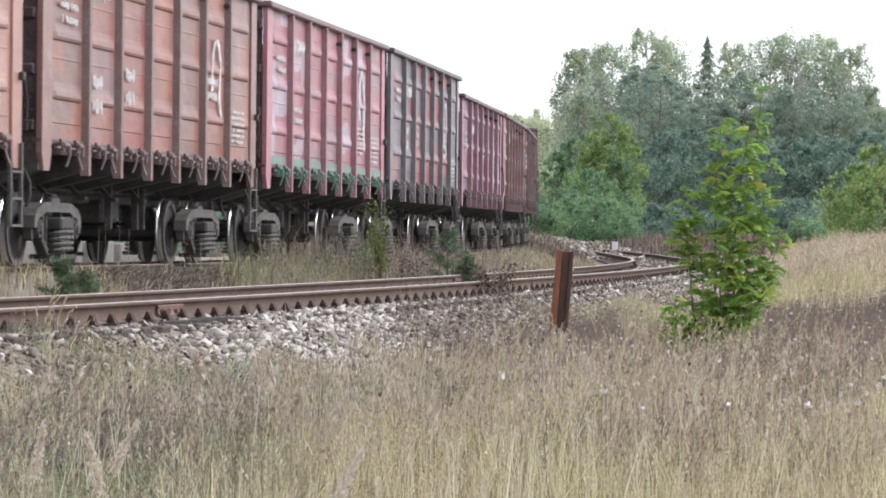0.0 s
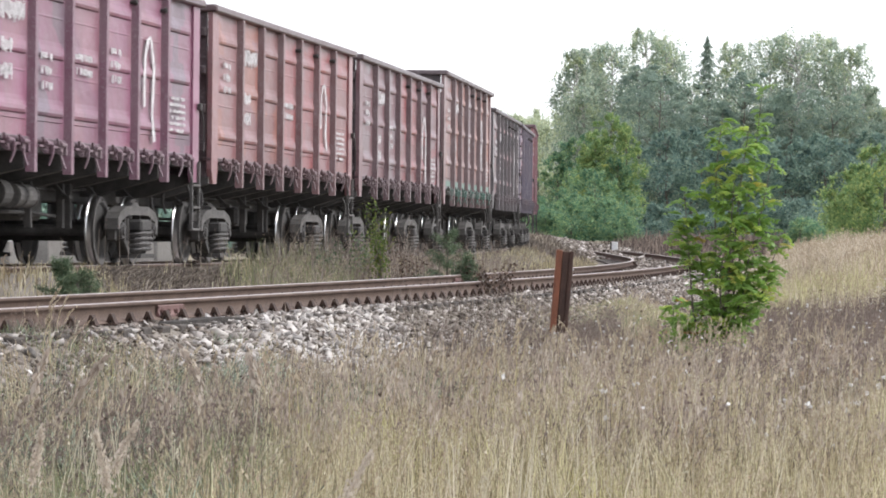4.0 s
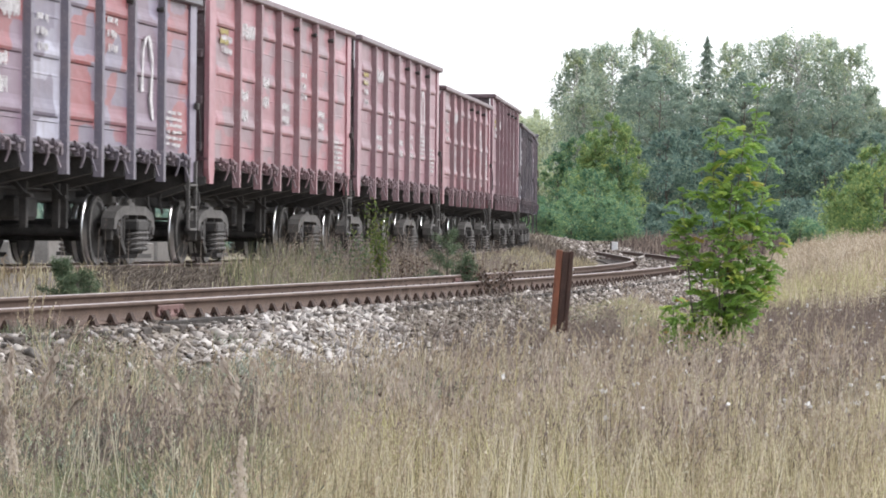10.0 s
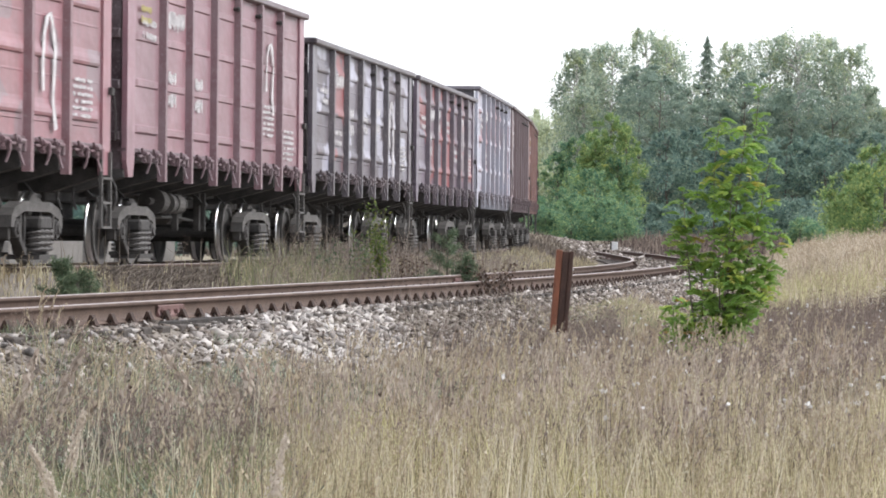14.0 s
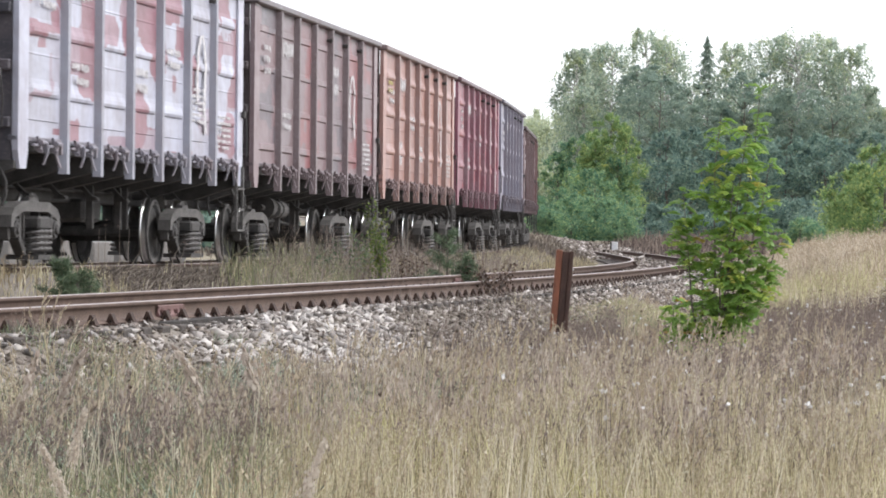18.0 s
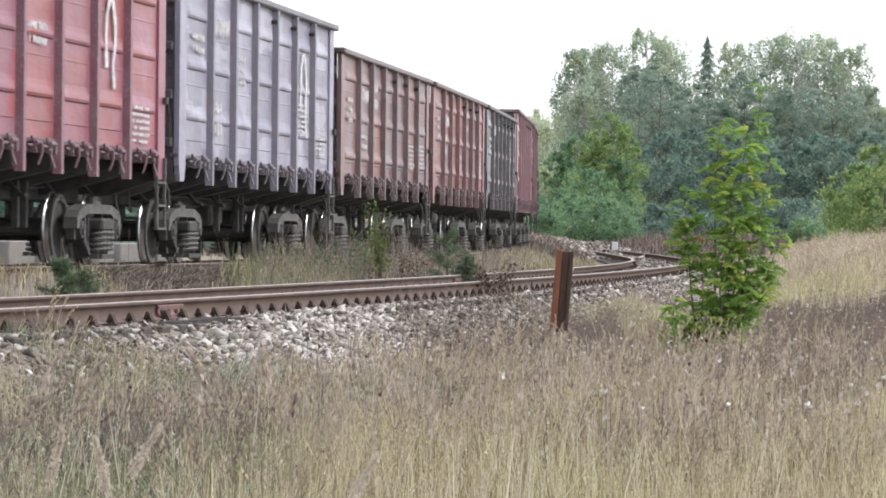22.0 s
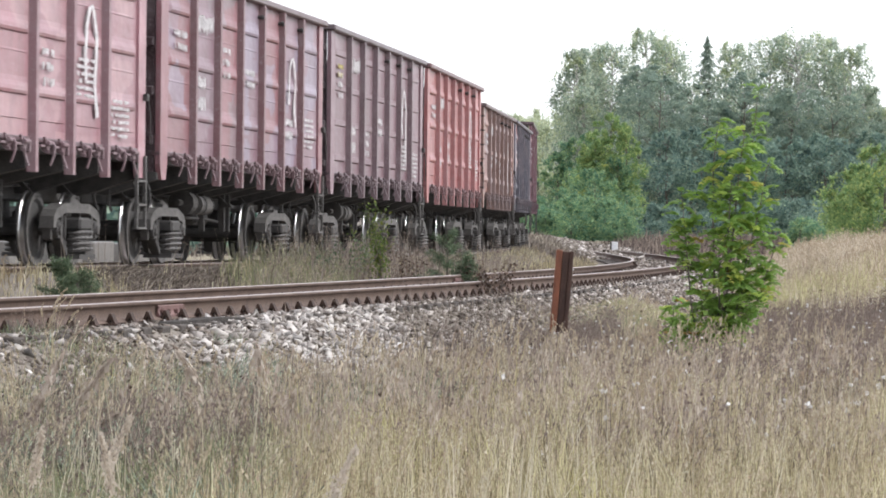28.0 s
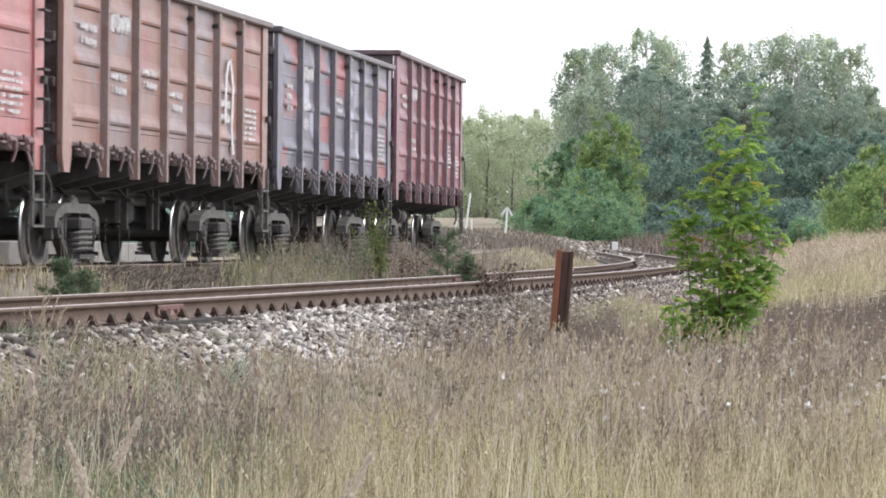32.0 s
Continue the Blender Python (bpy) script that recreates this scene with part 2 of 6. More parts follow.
# ---- mesh helpers ----
def mesh_of(name, bm, *mats):
    me = bpy.data.meshes.new(name)
    bm.normal_update()
    bm.to_mesh(me)
    bm.free()
    for m in mats:
        me.materials.append(m)
    return me


def part(name, bm, material, parent, label=""):
    """One bmesh, or a mesh that is shared, as one object under a thing or part."""
    me = bm if isinstance(bm, bpy.types.Mesh) else mesh_of(name, bm, material)
    ob = new(name, me)
    ob.parent = parent
    return tagged(ob, label)


def box(bm, x0, x1, y0, y1, z0, z1, bevel=0.0):
    r = bmesh.ops.create_cube(bm, size=1, matrix=Matrix.Translation(((x0 + x1) / 2, (y0 + y1) / 2, (z0 + z1) / 2)) @ Matrix.Diagonal((x1 - x0, y1 - y0, z1 - z0, 1)))
    if bevel:
        es = list({e for v in r["verts"] for e in v.link_edges})
        bmesh.ops.bevel(bm, geom=es, offset=bevel, segments=1, affect="EDGES")
    return r["verts"]


def tube(bm, a, b, r0, r1=None, seg=8, caps=True):
    a, b = Vector(a), Vector(b)
    d = b - a
    m = Matrix.Translation((a + b) / 2) @ d.to_track_quat("Z", "Y").to_matrix().to_4x4()
    return bmesh.ops.create_cone(bm, cap_ends=caps, segments=seg, radius1=r0, radius2=r0 if r1 is None else r1, depth=d.length, matrix=m)["verts"]


def prism(bm, outline, axis, d0, d1):
    """Extrude an outline (u, w) between d0 and d1 along axis: y takes (x, z), x takes (y, z)."""
    put = (lambda u, w, d: (u, d, w)) if axis == "y" else (lambda u, w, d: (d, u, w))
    a, b = [bm.verts.new(put(u, w, d0)) for u, w in outline], [bm.verts.new(put(u, w, d1)) for u, w in outline]
    bm.faces.new(a), bm.faces.new(b[::-1])
    for i in range(len(outline)):
        j = (i + 1) % len(outline)
        bm.faces.new((a[j], a[i], b[i], b[j]))
    bmesh.ops.recalc_face_normals(bm, faces=bm.faces[:])


def raw_mesh(name, verts, faces, mat, smooth=False):
    me = bpy.data.meshes.new(name)
    me.vertices.add(len(verts))
    me.vertices.foreach_set("co", np.asarray(verts, dtype=np.float32).ravel())
    k = faces.shape[1]
    me.loops.add(faces.size)
    me.loops.foreach_set("vertex_index", faces.ravel().astype(np.int32))
    me.polygons.add(len(faces))
    me.polygons.foreach_set("loop_start", np.arange(0, faces.size, k, dtype=np.int32))
    me.update(calc_edges=True)
    me.materials.append(mat)
    if smooth:
        me.polygons.foreach_set("use_smooth", np.ones(len(faces), dtype=bool))
    return me


# ---- the two tracks: plan curves ----
class Line:
    """A track's centre line: place, level and heading by distance along it."""

    def __init__(self, x0, y0, head, bends, level, lo, hi):
        self.g = np.arange(lo, hi, 0.2)
        k = np.zeros_like(self.g)
        for s1, s2, dk in bends:
            k += dk * np.clip((self.g - s1) / max(s2 - s1, 1), 0, 1)
        i = np.searchsorted(self.g, 0)
        phi = np.cumsum(k) * 0.2
        self.phi = phi - phi[i] + head
        x, y = np.cumsum(np.cos(self.phi)) * 0.2, np.cumsum(np.sin(self.phi)) * 0.2
        self.x, self.y = x - x[i] + x0, y - y[i] + y0
        self.z = level(self.g)

    def at(self, s, lat=0.0):
        """Point at s, lat metres towards the viewer's side, and the heading."""
        x, y, z, p = (np.interp(s, self.g, a) for a in (self.x, self.y, self.z, self.phi))
        return x + lat * np.sin(p), y - lat * np.cos(p), z, p

    def offset(self, x, y):
        """How far (x, y) lies to the viewer's side of the line, and the line's level there."""
        xc, p = np.interp(y, self.y, self.x), np.interp(y, self.y, self.phi)
        return (x - xc) * np.sin(p), np.interp(y, self.y, self.z)


main_line = Line(-4.012, 60.360, 1.43589, [(-999, -998, 0.001474), (40, 80, -0.000165)], lambda s: EYE - 0.5387 - 0.00261 * s + 0.0000431 * np.minimum(np.clip(s, 0, None), 220) * np.clip(s, 0, None), -280, 460)
near_line = Line(-2.0485, 39.185, 1.367, [(-999, -998, 0.002), (22.3, 48.6, 0.0019), (48.6, 78.6, -0.0038)], lambda s: EYE - 0.653 - 0.0003 * s - 0.000007 * np.clip(s, 0, 120) ** 2, -60, 330)


def smooth01(t):
    t = np.clip(t, 0, 1)
    return t * t * (3 - 2 * t)


def ground_z(x, y):
    """Level of the ground."""
    x, y = np.asarray(x, float), np.asarray(y, float)
    ln, zn = near_line.offset(x, y)
    lm, zm = main_line.offset(x, y)
    field = 0.02 - 0.1 * smooth01((y - 25) / 15) + 0.35 * smooth01((y - 52) / 30) + 0.04 * np.sin(x * 0.9 + 1) * np.sin(y * 0.35)
    mound = 1.0 * np.exp(-(((x - 13) / 6.5) ** 2 + ((y - 78) / 26) ** 2))
    field = field + mound + 0.5 * smooth01((y - 110) / 90)
    between = zm - 0.38
    side = smooth01((ln + 3.4) / 6.0)
    z = between * (1 - side) + field * side
    bed = zn - 0.235 - np.clip((np.abs(ln) - 1.25) * 0.5, 0, 9)
    z = np.where(ln > -3.4, np.maximum(z * (ln > 0) + np.where(ln > 0, 0, np.minimum(z, between)), bed), z)
    bed2 = zm - 0.1 - np.clip((np.abs(lm) - 1.6) * 0.35, 0, 9)
    return np.where(y > 0, np.maximum(z, bed2), 0.1)


def make_ground():
    xs = np.concatenate([[-2500, -900, -300, -120, -60], np.arange(-30, -14, 1.5), np.arange(-14, 22, 0.3), np.arange(22, 40, 1.5), [60, 120, 300, 900, 2500]])
    ys = np.concatenate([[-2500, -600, -150, -40, 0, 8], np.arange(14, 70, 0.35), np.arange(70, 140, 0.8), np.arange(140, 360, 3.0), [400, 480, 700, 1200, 3500]])
    gx, gy = np.meshgrid(xs, ys)
    v = np.stack([gx, gy, ground_z(gx, gy)], -1).reshape(-1, 3)
    w, h = len(xs), len(ys)
    i = (np.arange(h - 1)[:, None] * w + np.arange(w - 1)[None, :]).ravel()
    me = raw_mesh("ground", v, np.stack([i, i + 1, i + w + 1, i + w], 1), GROUND, True)
    tagged(new("ground", me), "dry grassy field sloping up to a railway embankment", "ground", kind="structure")


make_ground()

RAIL_OUT = [(-0.075, -0.18), (0.075, -0.18), (0.075, -0.168), (0.02, -0.15), (0.009, -0.135), (0.009, -0.046), (0.03, -0.036), (0.036, -0.03), (0.036, -0.006), (0.03, 0), (-0.03, 0), (-0.036, -0.006), (-0.036, -0.03), (-0.03, -0.036), (-0.009, -0.046), (-0.009, -0.135), (-0.02, -0.15), (-0.075, -0.168)]


def rail_mesh(line, lat, s0, s1, step):
    ss = np.arange(s0, s1, step)
    x, y, z, p = line.at(ss)
    rows = [np.stack([x + (lat + u) * np.sin(p), y - (lat + u) * np.cos(p), z + w], 1) for u, w in RAIL_OUT]
    v = np.stack(rows, 1).reshape(-1, 3)
    k, n = len(RAIL_OUT), len(ss)
    i, j = np.meshgrid(np.arange(n - 1), np.arange(k), indexing="ij")
    a, b = i * k + j, i * k + (j + 1) % k
    f = np.stack([a, a + k, b + k, b], -1).reshape(-1, 4)
    me = raw_mesh("rail", v, f, RAIL)
    me.materials.append(RAILTOP)
    top = np.isin(j.ravel(), (8, 9, 10)).astype(np.int32)
    me.polygons.foreach_set("material_index", top)
    return me


def fastener_mesh():
    """Base plate with an A-shaped clip and its bolts."""
    bm = bmesh.new()
    box(bm, -0.075, 0.075, 0.03, 0.18, -0.195, -0.178, 0.004)
    prism(bm, [(0.048, -0.178), (0.07, -0.12), (0.082, -0.09), (0.1, -0.09), (0.114, -0.12), (0.14, -0.178), (0.114, -0.178), (0.094, -0.128), (0.076, -0.178)], "x", -0.045, 0.045)
    tube(bm, (0.09, 0.11, -0.195), (0.09, 0.11, -0.172), 0.014, 0.014, 6)
    tube(bm, (-0.085, 0.12, -0.195), (-0.085, 0.12, -0.172), 0.012, 0.012, 6)
    return mesh_of("fastener", bm, FAST)


FISH = (-5.92, 16.2)


def make_track(line, name, label, s0, s1, near, step):
    track = tagged(new(name), label, "railway track", kind="structure")
    sl_bm = bmesh.new()
    box(sl_bm, -0.125, 0.125, -1.35, 1.35, -0.36, -0.19, 0.012)
    sleeper = mesh_of("sleeper", sl_bm, SLEEPER)
    fast = fastener_mesh()
    for lat in (0.76, -0.76):
        r = part("rail", rail_mesh(line, lat, s0, s1, step), None, track)
        if near:
            for i in range(int((min(s1, 118) - s0) / 0.54)):
                s = s0 + 0.27 + 0.54 * i
                if s < -18:
                    continue
                x, y, z, p = line.at(s, lat)
                o = part("fastener", fast, None, r)
                o.matrix_basis = pose(x, y, z, 0, 0, math.degrees(p) + 180)
    if near:
        for s, lat in ((FISH[0], 0.76), (FISH[1], -0.76)):
            bm = bmesh.new()
            prism(bm, [(0.012, -0.145), (0.05, -0.158), (0.055, -0.14), (0.035, -0.1), (0.045, -0.055), (0.03, -0.045)], "x", -0.4, 0.4)
            for dx in (-0.32, -0.12, 0.12, 0.32):
                tube(bm, (dx, 0.03, -0.1), (dx, 0.075, -0.1), 0.024, 0.024, 6)
            o = part("fishplate", bm, FISHM, track, "reddish bolted joint plate")
            x, y, z, p = line.at(s, lat)
            o.matrix_basis = pose(x, y, z, 0, 0, math.degrees(p) + 180)
    for i in range(int((s1 - s0) / 0.54)):
        s = s0 + 0.27 + 0.54 * i
        if s < -18 or s > (130 if near else 40):
            continue
        x, y, z, p = line.at(s)
        o = part("sleeper", sleeper, None, track)
        o.matrix_basis = pose(x, y, z, 0, 0, math.degrees(p))
    return track


make_track(near_line, "railway_track", "rust-brown railway track on pale stone ballast, curving away", -40, 300, True, 1.0)
make_track(main_line, "railway_track", "railway track under the freight train, half hidden by grass", -120, 440, False, 2.0)

# ---- freight wagons ----
HALF = 6.52
POSTS = [-4.36, -2.62, -0.88, 0.86, 2.60, 4.34]
EDGES = [-HALF] + POSTS + [HALF]


def wave_panel(x0, x1, z0, z1, sharp):
    """Side sheet with shallow pressed ribs and a weld seam between them."""
    bm = bmesh.new()
    prof = [(z0, -0.014), (z0 + 0.2, -0.014), (z0 + 0.208, 0.0)]
    step = 0.72 if z1 < 3.9 else 0.74
    foot = 0.324 if z1 < 3.9 else 0.55
    if sharp:
        for i in range(4):
            c = z0 + (z1 - z0) * (i + 0.45) / 4
            prof += [(c - 0.075, 0.0), (c - 0.055, 0.022), (c + 0.03, 0.022), (c + 0.05, 0.0)]
    else:
        for i in range(3):
            c = z0 + foot + step * i
            prof += [(c - 0.06, 0.0), (c - 0.045, 0.03), (c - 0.01, 0.04), (c + 0.04, 0.034), (c + 0.1, 0.012), (c + 0.16, 0.0)]
            if i < 2:
                prof += [(c + 0.45, 0.0), (c + 0.453, 0.007), (c + 0.47, 0.007), (c + 0.48, 0.0)]
    prof.append((z1, 0.0))
    lead = 0.52 if x0 < -HALF + 0.1 else 0.1
    tail = 0.46 if x1 > HALF - 0.1 else 0.1
    xs = [(x0, 0.0), (x0 + lead, 0.0), (x0 + lead + 0.16, 1.0), (x1 - tail - 0.16, 1.0), (x1 - tail, 0.0), (x1, 0.0)]
    g = [[bm.verts.new((x, -1.44 - d * k, z)) for z, d in prof] for x, k in xs]
    for i in range(len(xs) - 1):
        for j in range(len(prof) - 1):
            bm.faces.new((g[i][j], g[i + 1][j], g[i + 1][j + 1], g[i][j + 1]))
    back = [[bm.verts.new((x, -1.40, z)) for z in (z0, z1)] for x in (x0, x1)]
    bm.faces.new((back[0][0], back[0][1], back[1][1], back[1][0]))
    for f in bm.faces:
        f.smooth = False
    return bm


def column(x, w0, w1, y0, y1, z0, z1, foot=0.0):
    """Upright pressed post, narrower outside, its foot tapered."""
    bm = bmesh.new()
    rings = []
    for z, k in ((z0, 0.6 if foot else 1.0), (z0 + foot, 1.0), (z1, 1.0)) if foot else ((z0, 1.0), (z1, 1.0)):
        rings.append([bm.verts.new((x + u * k, w, z)) for u, w in ((-w0, y0), (-w1, y1), (w1, y1), (w0, y0))])
    for a, b in zip(rings, rings[1:]):
        for i in range(4):
            j = (i + 1) % 4
            bm.faces.new((a[i], a[j], b[j], b[i]))
    bm.faces.new(rings[0][::-1]), bm.faces.new(rings[-1])
    bmesh.ops.recalc_face_normals(bm, faces=bm.faces[:])
    return bm


def lathe(bm, prof, y0, side, seg=26):
    """Rings of (radius, offset, material) turned about the y axis."""
    rings = []
    for r, o, _ in prof:
        rings.append([bm.verts.new((r * math.cos(2 * math.pi * i / seg), side * (y0 + o), r * math.sin(2 * math.pi * i / seg))) for i in range(seg)] if r else [bm.verts.new((0, side * (y0 + o), 0))])
    for a in range(len(prof) - 1):
        for i in range(seg):
            j = (i + 1) % seg
            q = list(dict.fromkeys([rings[a][i % len(rings[a])], rings[a][j % len(rings[a])], rings[a + 1][j % len(rings[a + 1])], rings[a + 1][i % len(rings[a + 1])]]))
            if len(q) > 2:
                bm.faces.new(q).material_index = prof[a][2]


def wheel_mesh():
    """Two flanged wheels on an axle along y."""
    bm = bmesh.new()
    prof = [(0.0, 0.10, 0), (0.10, 0.10, 0), (0.13, 0.06, 0), (0.36, 0.03, 0), (0.40, 0.065, 2), (0.468, 0.068, 0), (0.473, 0.03, 1), (0.4785, -0.028, 1), (0.492, -0.04, 0), (0.507, -0.05, 0), (0.507, -0.062, 0), (0.42, -0.065, 0), (0.36, -0.02, 0), (0.13, -0.05, 0), (0.10, -0.1, 0), (0.0, -0.1, 0)]
    for side in (-1, 1):
        lathe(bm, prof, 0.76, side)
    tube(bm, (0, -1.1, 0), (0, 1.1, 0), 0.08, 0.08, 12)
    bmesh.ops.recalc_face_normals(bm, faces=bm.faces[:])
    return mesh_of("wheelset", bm, SOOT, BRIGHT, CAST)


def side_frame(side):
    """Cast side frame of a bogie: dusty arched top chord, pedestals, thin pillars and slanted arms round open windows."""
    bm = bmesh.new()
    y0, y1 = side * 0.93, side * 1.12
    prism(bm, [(-1.17, 0.50), (-1.15, 0.65), (-1.03, 0.74), (-0.62, 0.825), (0.62, 0.825), (1.03, 0.74), (1.15, 0.65), (1.17, 0.50), (1.05, 0.50), (0.99, 0.61), (0.58, 0.70), (-0.58, 0.70), (-0.99, 0.61), (-1.05, 0.50)], "y", y0, y1)
    prism(bm, [(-0.22, 0.825), (-0.16, 0.875), (0.16, 0.875), (0.22, 0.825)], "y", side * 0.97, side * 1.07)
    dusty = len(bm.faces)
    for d in (-1, 1):
        prism(bm, [(d * 1.15, 0.5), (d * 1.13, 0.36), (d * 1.05, 0.34), (d * 1.05, 0.5)], "y", side * 0.96, side * 1.07)
        prism(bm, [(d * 0.80, 0.66), (d * 0.80, 0.34), (d * 0.71, 0.36), (d * 0.71, 0.68)], "y", y0, y1)
        prism(bm, [(d * 0.74, 0.36), (d * 0.74, 0.47), (d * 0.38, 0.22), (d * 0.38, 0.12)], "y", side * 0.96, side * 1.09)
        prism(bm, [(d * 0.33, 0.16), (d * 0.33, 0.71), (d * 0.40, 0.71), (d * 0.40, 0.16)], "y", side * 0.95, side * 1.06)
    prism(bm, [(-0.42, 0.10), (0.42, 0.10), (0.40, 0.16), (-0.40, 0.16)], "y", side * 0.84, side * 1.26)
    bm.faces.ensure_lookup_table()
    for f in bm.faces[dusty:]:
        f.material_index = 1
    return bm


def axle_box(side):
    bm = bmesh.new()
    tube(bm, (0, side * 0.92, 0), (0, side * 1.13, 0), 0.115, 0.11, 14)
    tube(bm, (0, side * 1.13, 0), (0, side * 1.16, 0), 0.07, 0.06, 10)
    box(bm, -0.15, 0.15, *sorted((side * 0.94, side * 1.11)), 0.02, 0.13, 0.015)
    return bm


def coil(x, y, z0, z1, r, wire, turns):
    """One coil spring, wound as a helix."""
    bm = bmesh.new()
    n, k = turns * 10, 5
    rings = []
    for i in range(n + 1):
        a = 2 * math.pi * i / 10
        z = z0 + (z1 - z0) * i / n
        rings.append([bm.verts.new((x + (r + wire * math.cos(2 * math.pi * j / k)) * math.cos(a), y + (r + wire * math.cos(2 * math.pi * j / k)) * math.sin(a), z + wire * math.sin(2 * math.pi * j / k))) for j in range(k)])
    for a, b in zip(rings, rings[1:]):
        for j in range(k):
            bm.faces.new((a[j], a[(j + 1) % k], b[(j + 1) % k], b[j]))
    bmesh.ops.recalc_face_normals(bm, faces=bm.faces[:])
    return bm


def bent(pts, r, seg=6):
    """A bent rod through the points."""
    bm = bmesh.new()
    for a, b in zip(pts, pts[1:]):
        tube(bm, a, b, r, r, seg)
    return bm


bm = bmesh.new()
box(bm, -0.28, 0.28, -1.24, 1.24, 0.47, 0.64, 0.03)
tube(bm, (0, 0, 0.64), (0, 0, 1.0), 0.2, 0.2, 12)
for d in (-0.52, 0.52):
    box(bm, d - 0.05, d + 0.05, -0.95, 0.95, 0.33, 0.48, 0.01)
for d in (-0.3, 0.3):
    box(bm, -0.5, 0.5, d - 0.03, d + 0.03, 0.40, 0.47)
for d in (-1, 1):
    for y in (-0.76, 0.76):
        prism(bm, [(d * 0.40, 0.3), (d * 0.46, 0.3), (d * 0.44, 0.62), (d * 0.36, 0.62)], "y", y - 0.05, y + 0.05)
mesh_bolster = mesh_of("bogie", bm, SOOT)
mesh_frame = {s: mesh_of("side_frame", side_frame(s), CAST, DARKCAST) for s in (-1, 1)}
mesh_axle_box = {s: mesh_of("axle_box", axle_box(s), SOOT) for s in (-1, 1)}
mesh_spring = mesh_of("spring", coil(0, 0, 0.18, 0.47, 0.098, 0.024, 4), DUSTY)
mesh_wheel = wheel_mesh()


def make_bogie(parent, x):
    bogie = part("bogie", mesh_bolster, None, parent, "dusty dark cast-steel bogie")
    bogie.matrix_basis = pose(x, 0, 0)
    for side in (-1, 1):
        part("side_frame", mesh_frame[side], None, bogie)
        for dx, dy in ((-0.21, 1.15), (0.21, 1.15), (0, 1.15)) if side < 0 else ((-0.21, 1.15),):
            o = part("spring", mesh_spring, None, bogie)
            o.matrix_basis = pose(dx, side * dy, 0)
        for d in (-0.925, 0.925):
            o = part("axle_box", mesh_axle_box[side], None, bogie)
            o.matrix_basis = pose(d, 0, 0.4785)
    for d in (-0.925, 0.925):
        w = part("wheelset", mesh_wheel, None, bogie, "dark wheelset with bright worn rims")
        w.matrix_basis = pose(d, 0, 0.4785)
    return bogie


def lock_mesh(hooked):
    """Hatch lock: bracket, hinge knuckle and a claw that curves out and hangs down."""
    bm = bmesh.new()
    box(bm, -0.05, 0.03, -0.03, 0.05, -0.07, 0.08, 0.01)
    tube(bm, (-0.12, -0.045, 0.03), (0.12, -0.045, 0.03), 0.028, 0.028, 8)
    box(bm, -0.3, 0.3, -0.015, 0.03, -0.02, 0.012, 0.005)
    box(bm, 0.14, 0.2, -0.05, 0.03, -0.1, 0.05, 0.01)
    out = [(-0.02, 0.06), (-0.06, 0.055), (-0.1, 0.0), (-0.092, -0.1), (-0.066, -0.18), (-0.04, -0.24), (-0.024, -0.235), (-0.048, -0.17), (-0.07, -0.09), (-0.075, -0.01), (-0.05, 0.03), (-0.02, 0.03)]
    if hooked:
        out = [(0.05, 0.05), (-0.01, 0.055), (-0.03, -0.02), (-0.016, -0.11), (-0.045, -0.2), (-0.066, -0.26), (-0.046, -0.265), (-0.02, -0.2), (0.008, -0.11), (-0.004, -0.03), (0.05, 0.015)]
    prism(bm, out, "x", 0.02, 0.075)
    prism(bm, [(0.05, -0.04), (-0.02, -0.1), (-0.05, -0.09), (-0.06, -0.06), (-0.02, -0.05), (0.05, 0.0)], "x", -0.09, -0.05)
    prism(bm, [(-0.19, 0.1), (-0.16, 0.11), (-0.05, -0.02), (-0.075, -0.04)], "y", -0.03, 0.0)
    return mesh_of("hatch_lock", bm, LOCK)


mesh_locks = [lock_mesh(False), lock_mesh(True)]
bm = bmesh.new()
prism(bm, [(-0.52, 1.2), (-0.46, 1.2), (-0.72, 0.9), (-0.8, 0.9)], "x", -0.04, 0.04)
prism(bm, [(-0.82, 0.94), (-0.7, 0.94), (-0.66, 0.89), (-0.84, 0.89)], "x", -0.09, 0.09)
mesh_stop = mesh_of("hatch_stop", bm, DARKCAST)
mesh_knob_bm = bmesh.new()
tube(mesh_knob_bm, (0, -1.49, 0), (0, -1.60, 0), 0.03, 0.03, 8)
tube(mesh_knob_bm, (0, -1.56, 0), (0, -1.58, 0), 0.045, 0.045, 8)
mesh_knob = mesh_of("lashing_eye", mesh_knob_bm, SOOT)


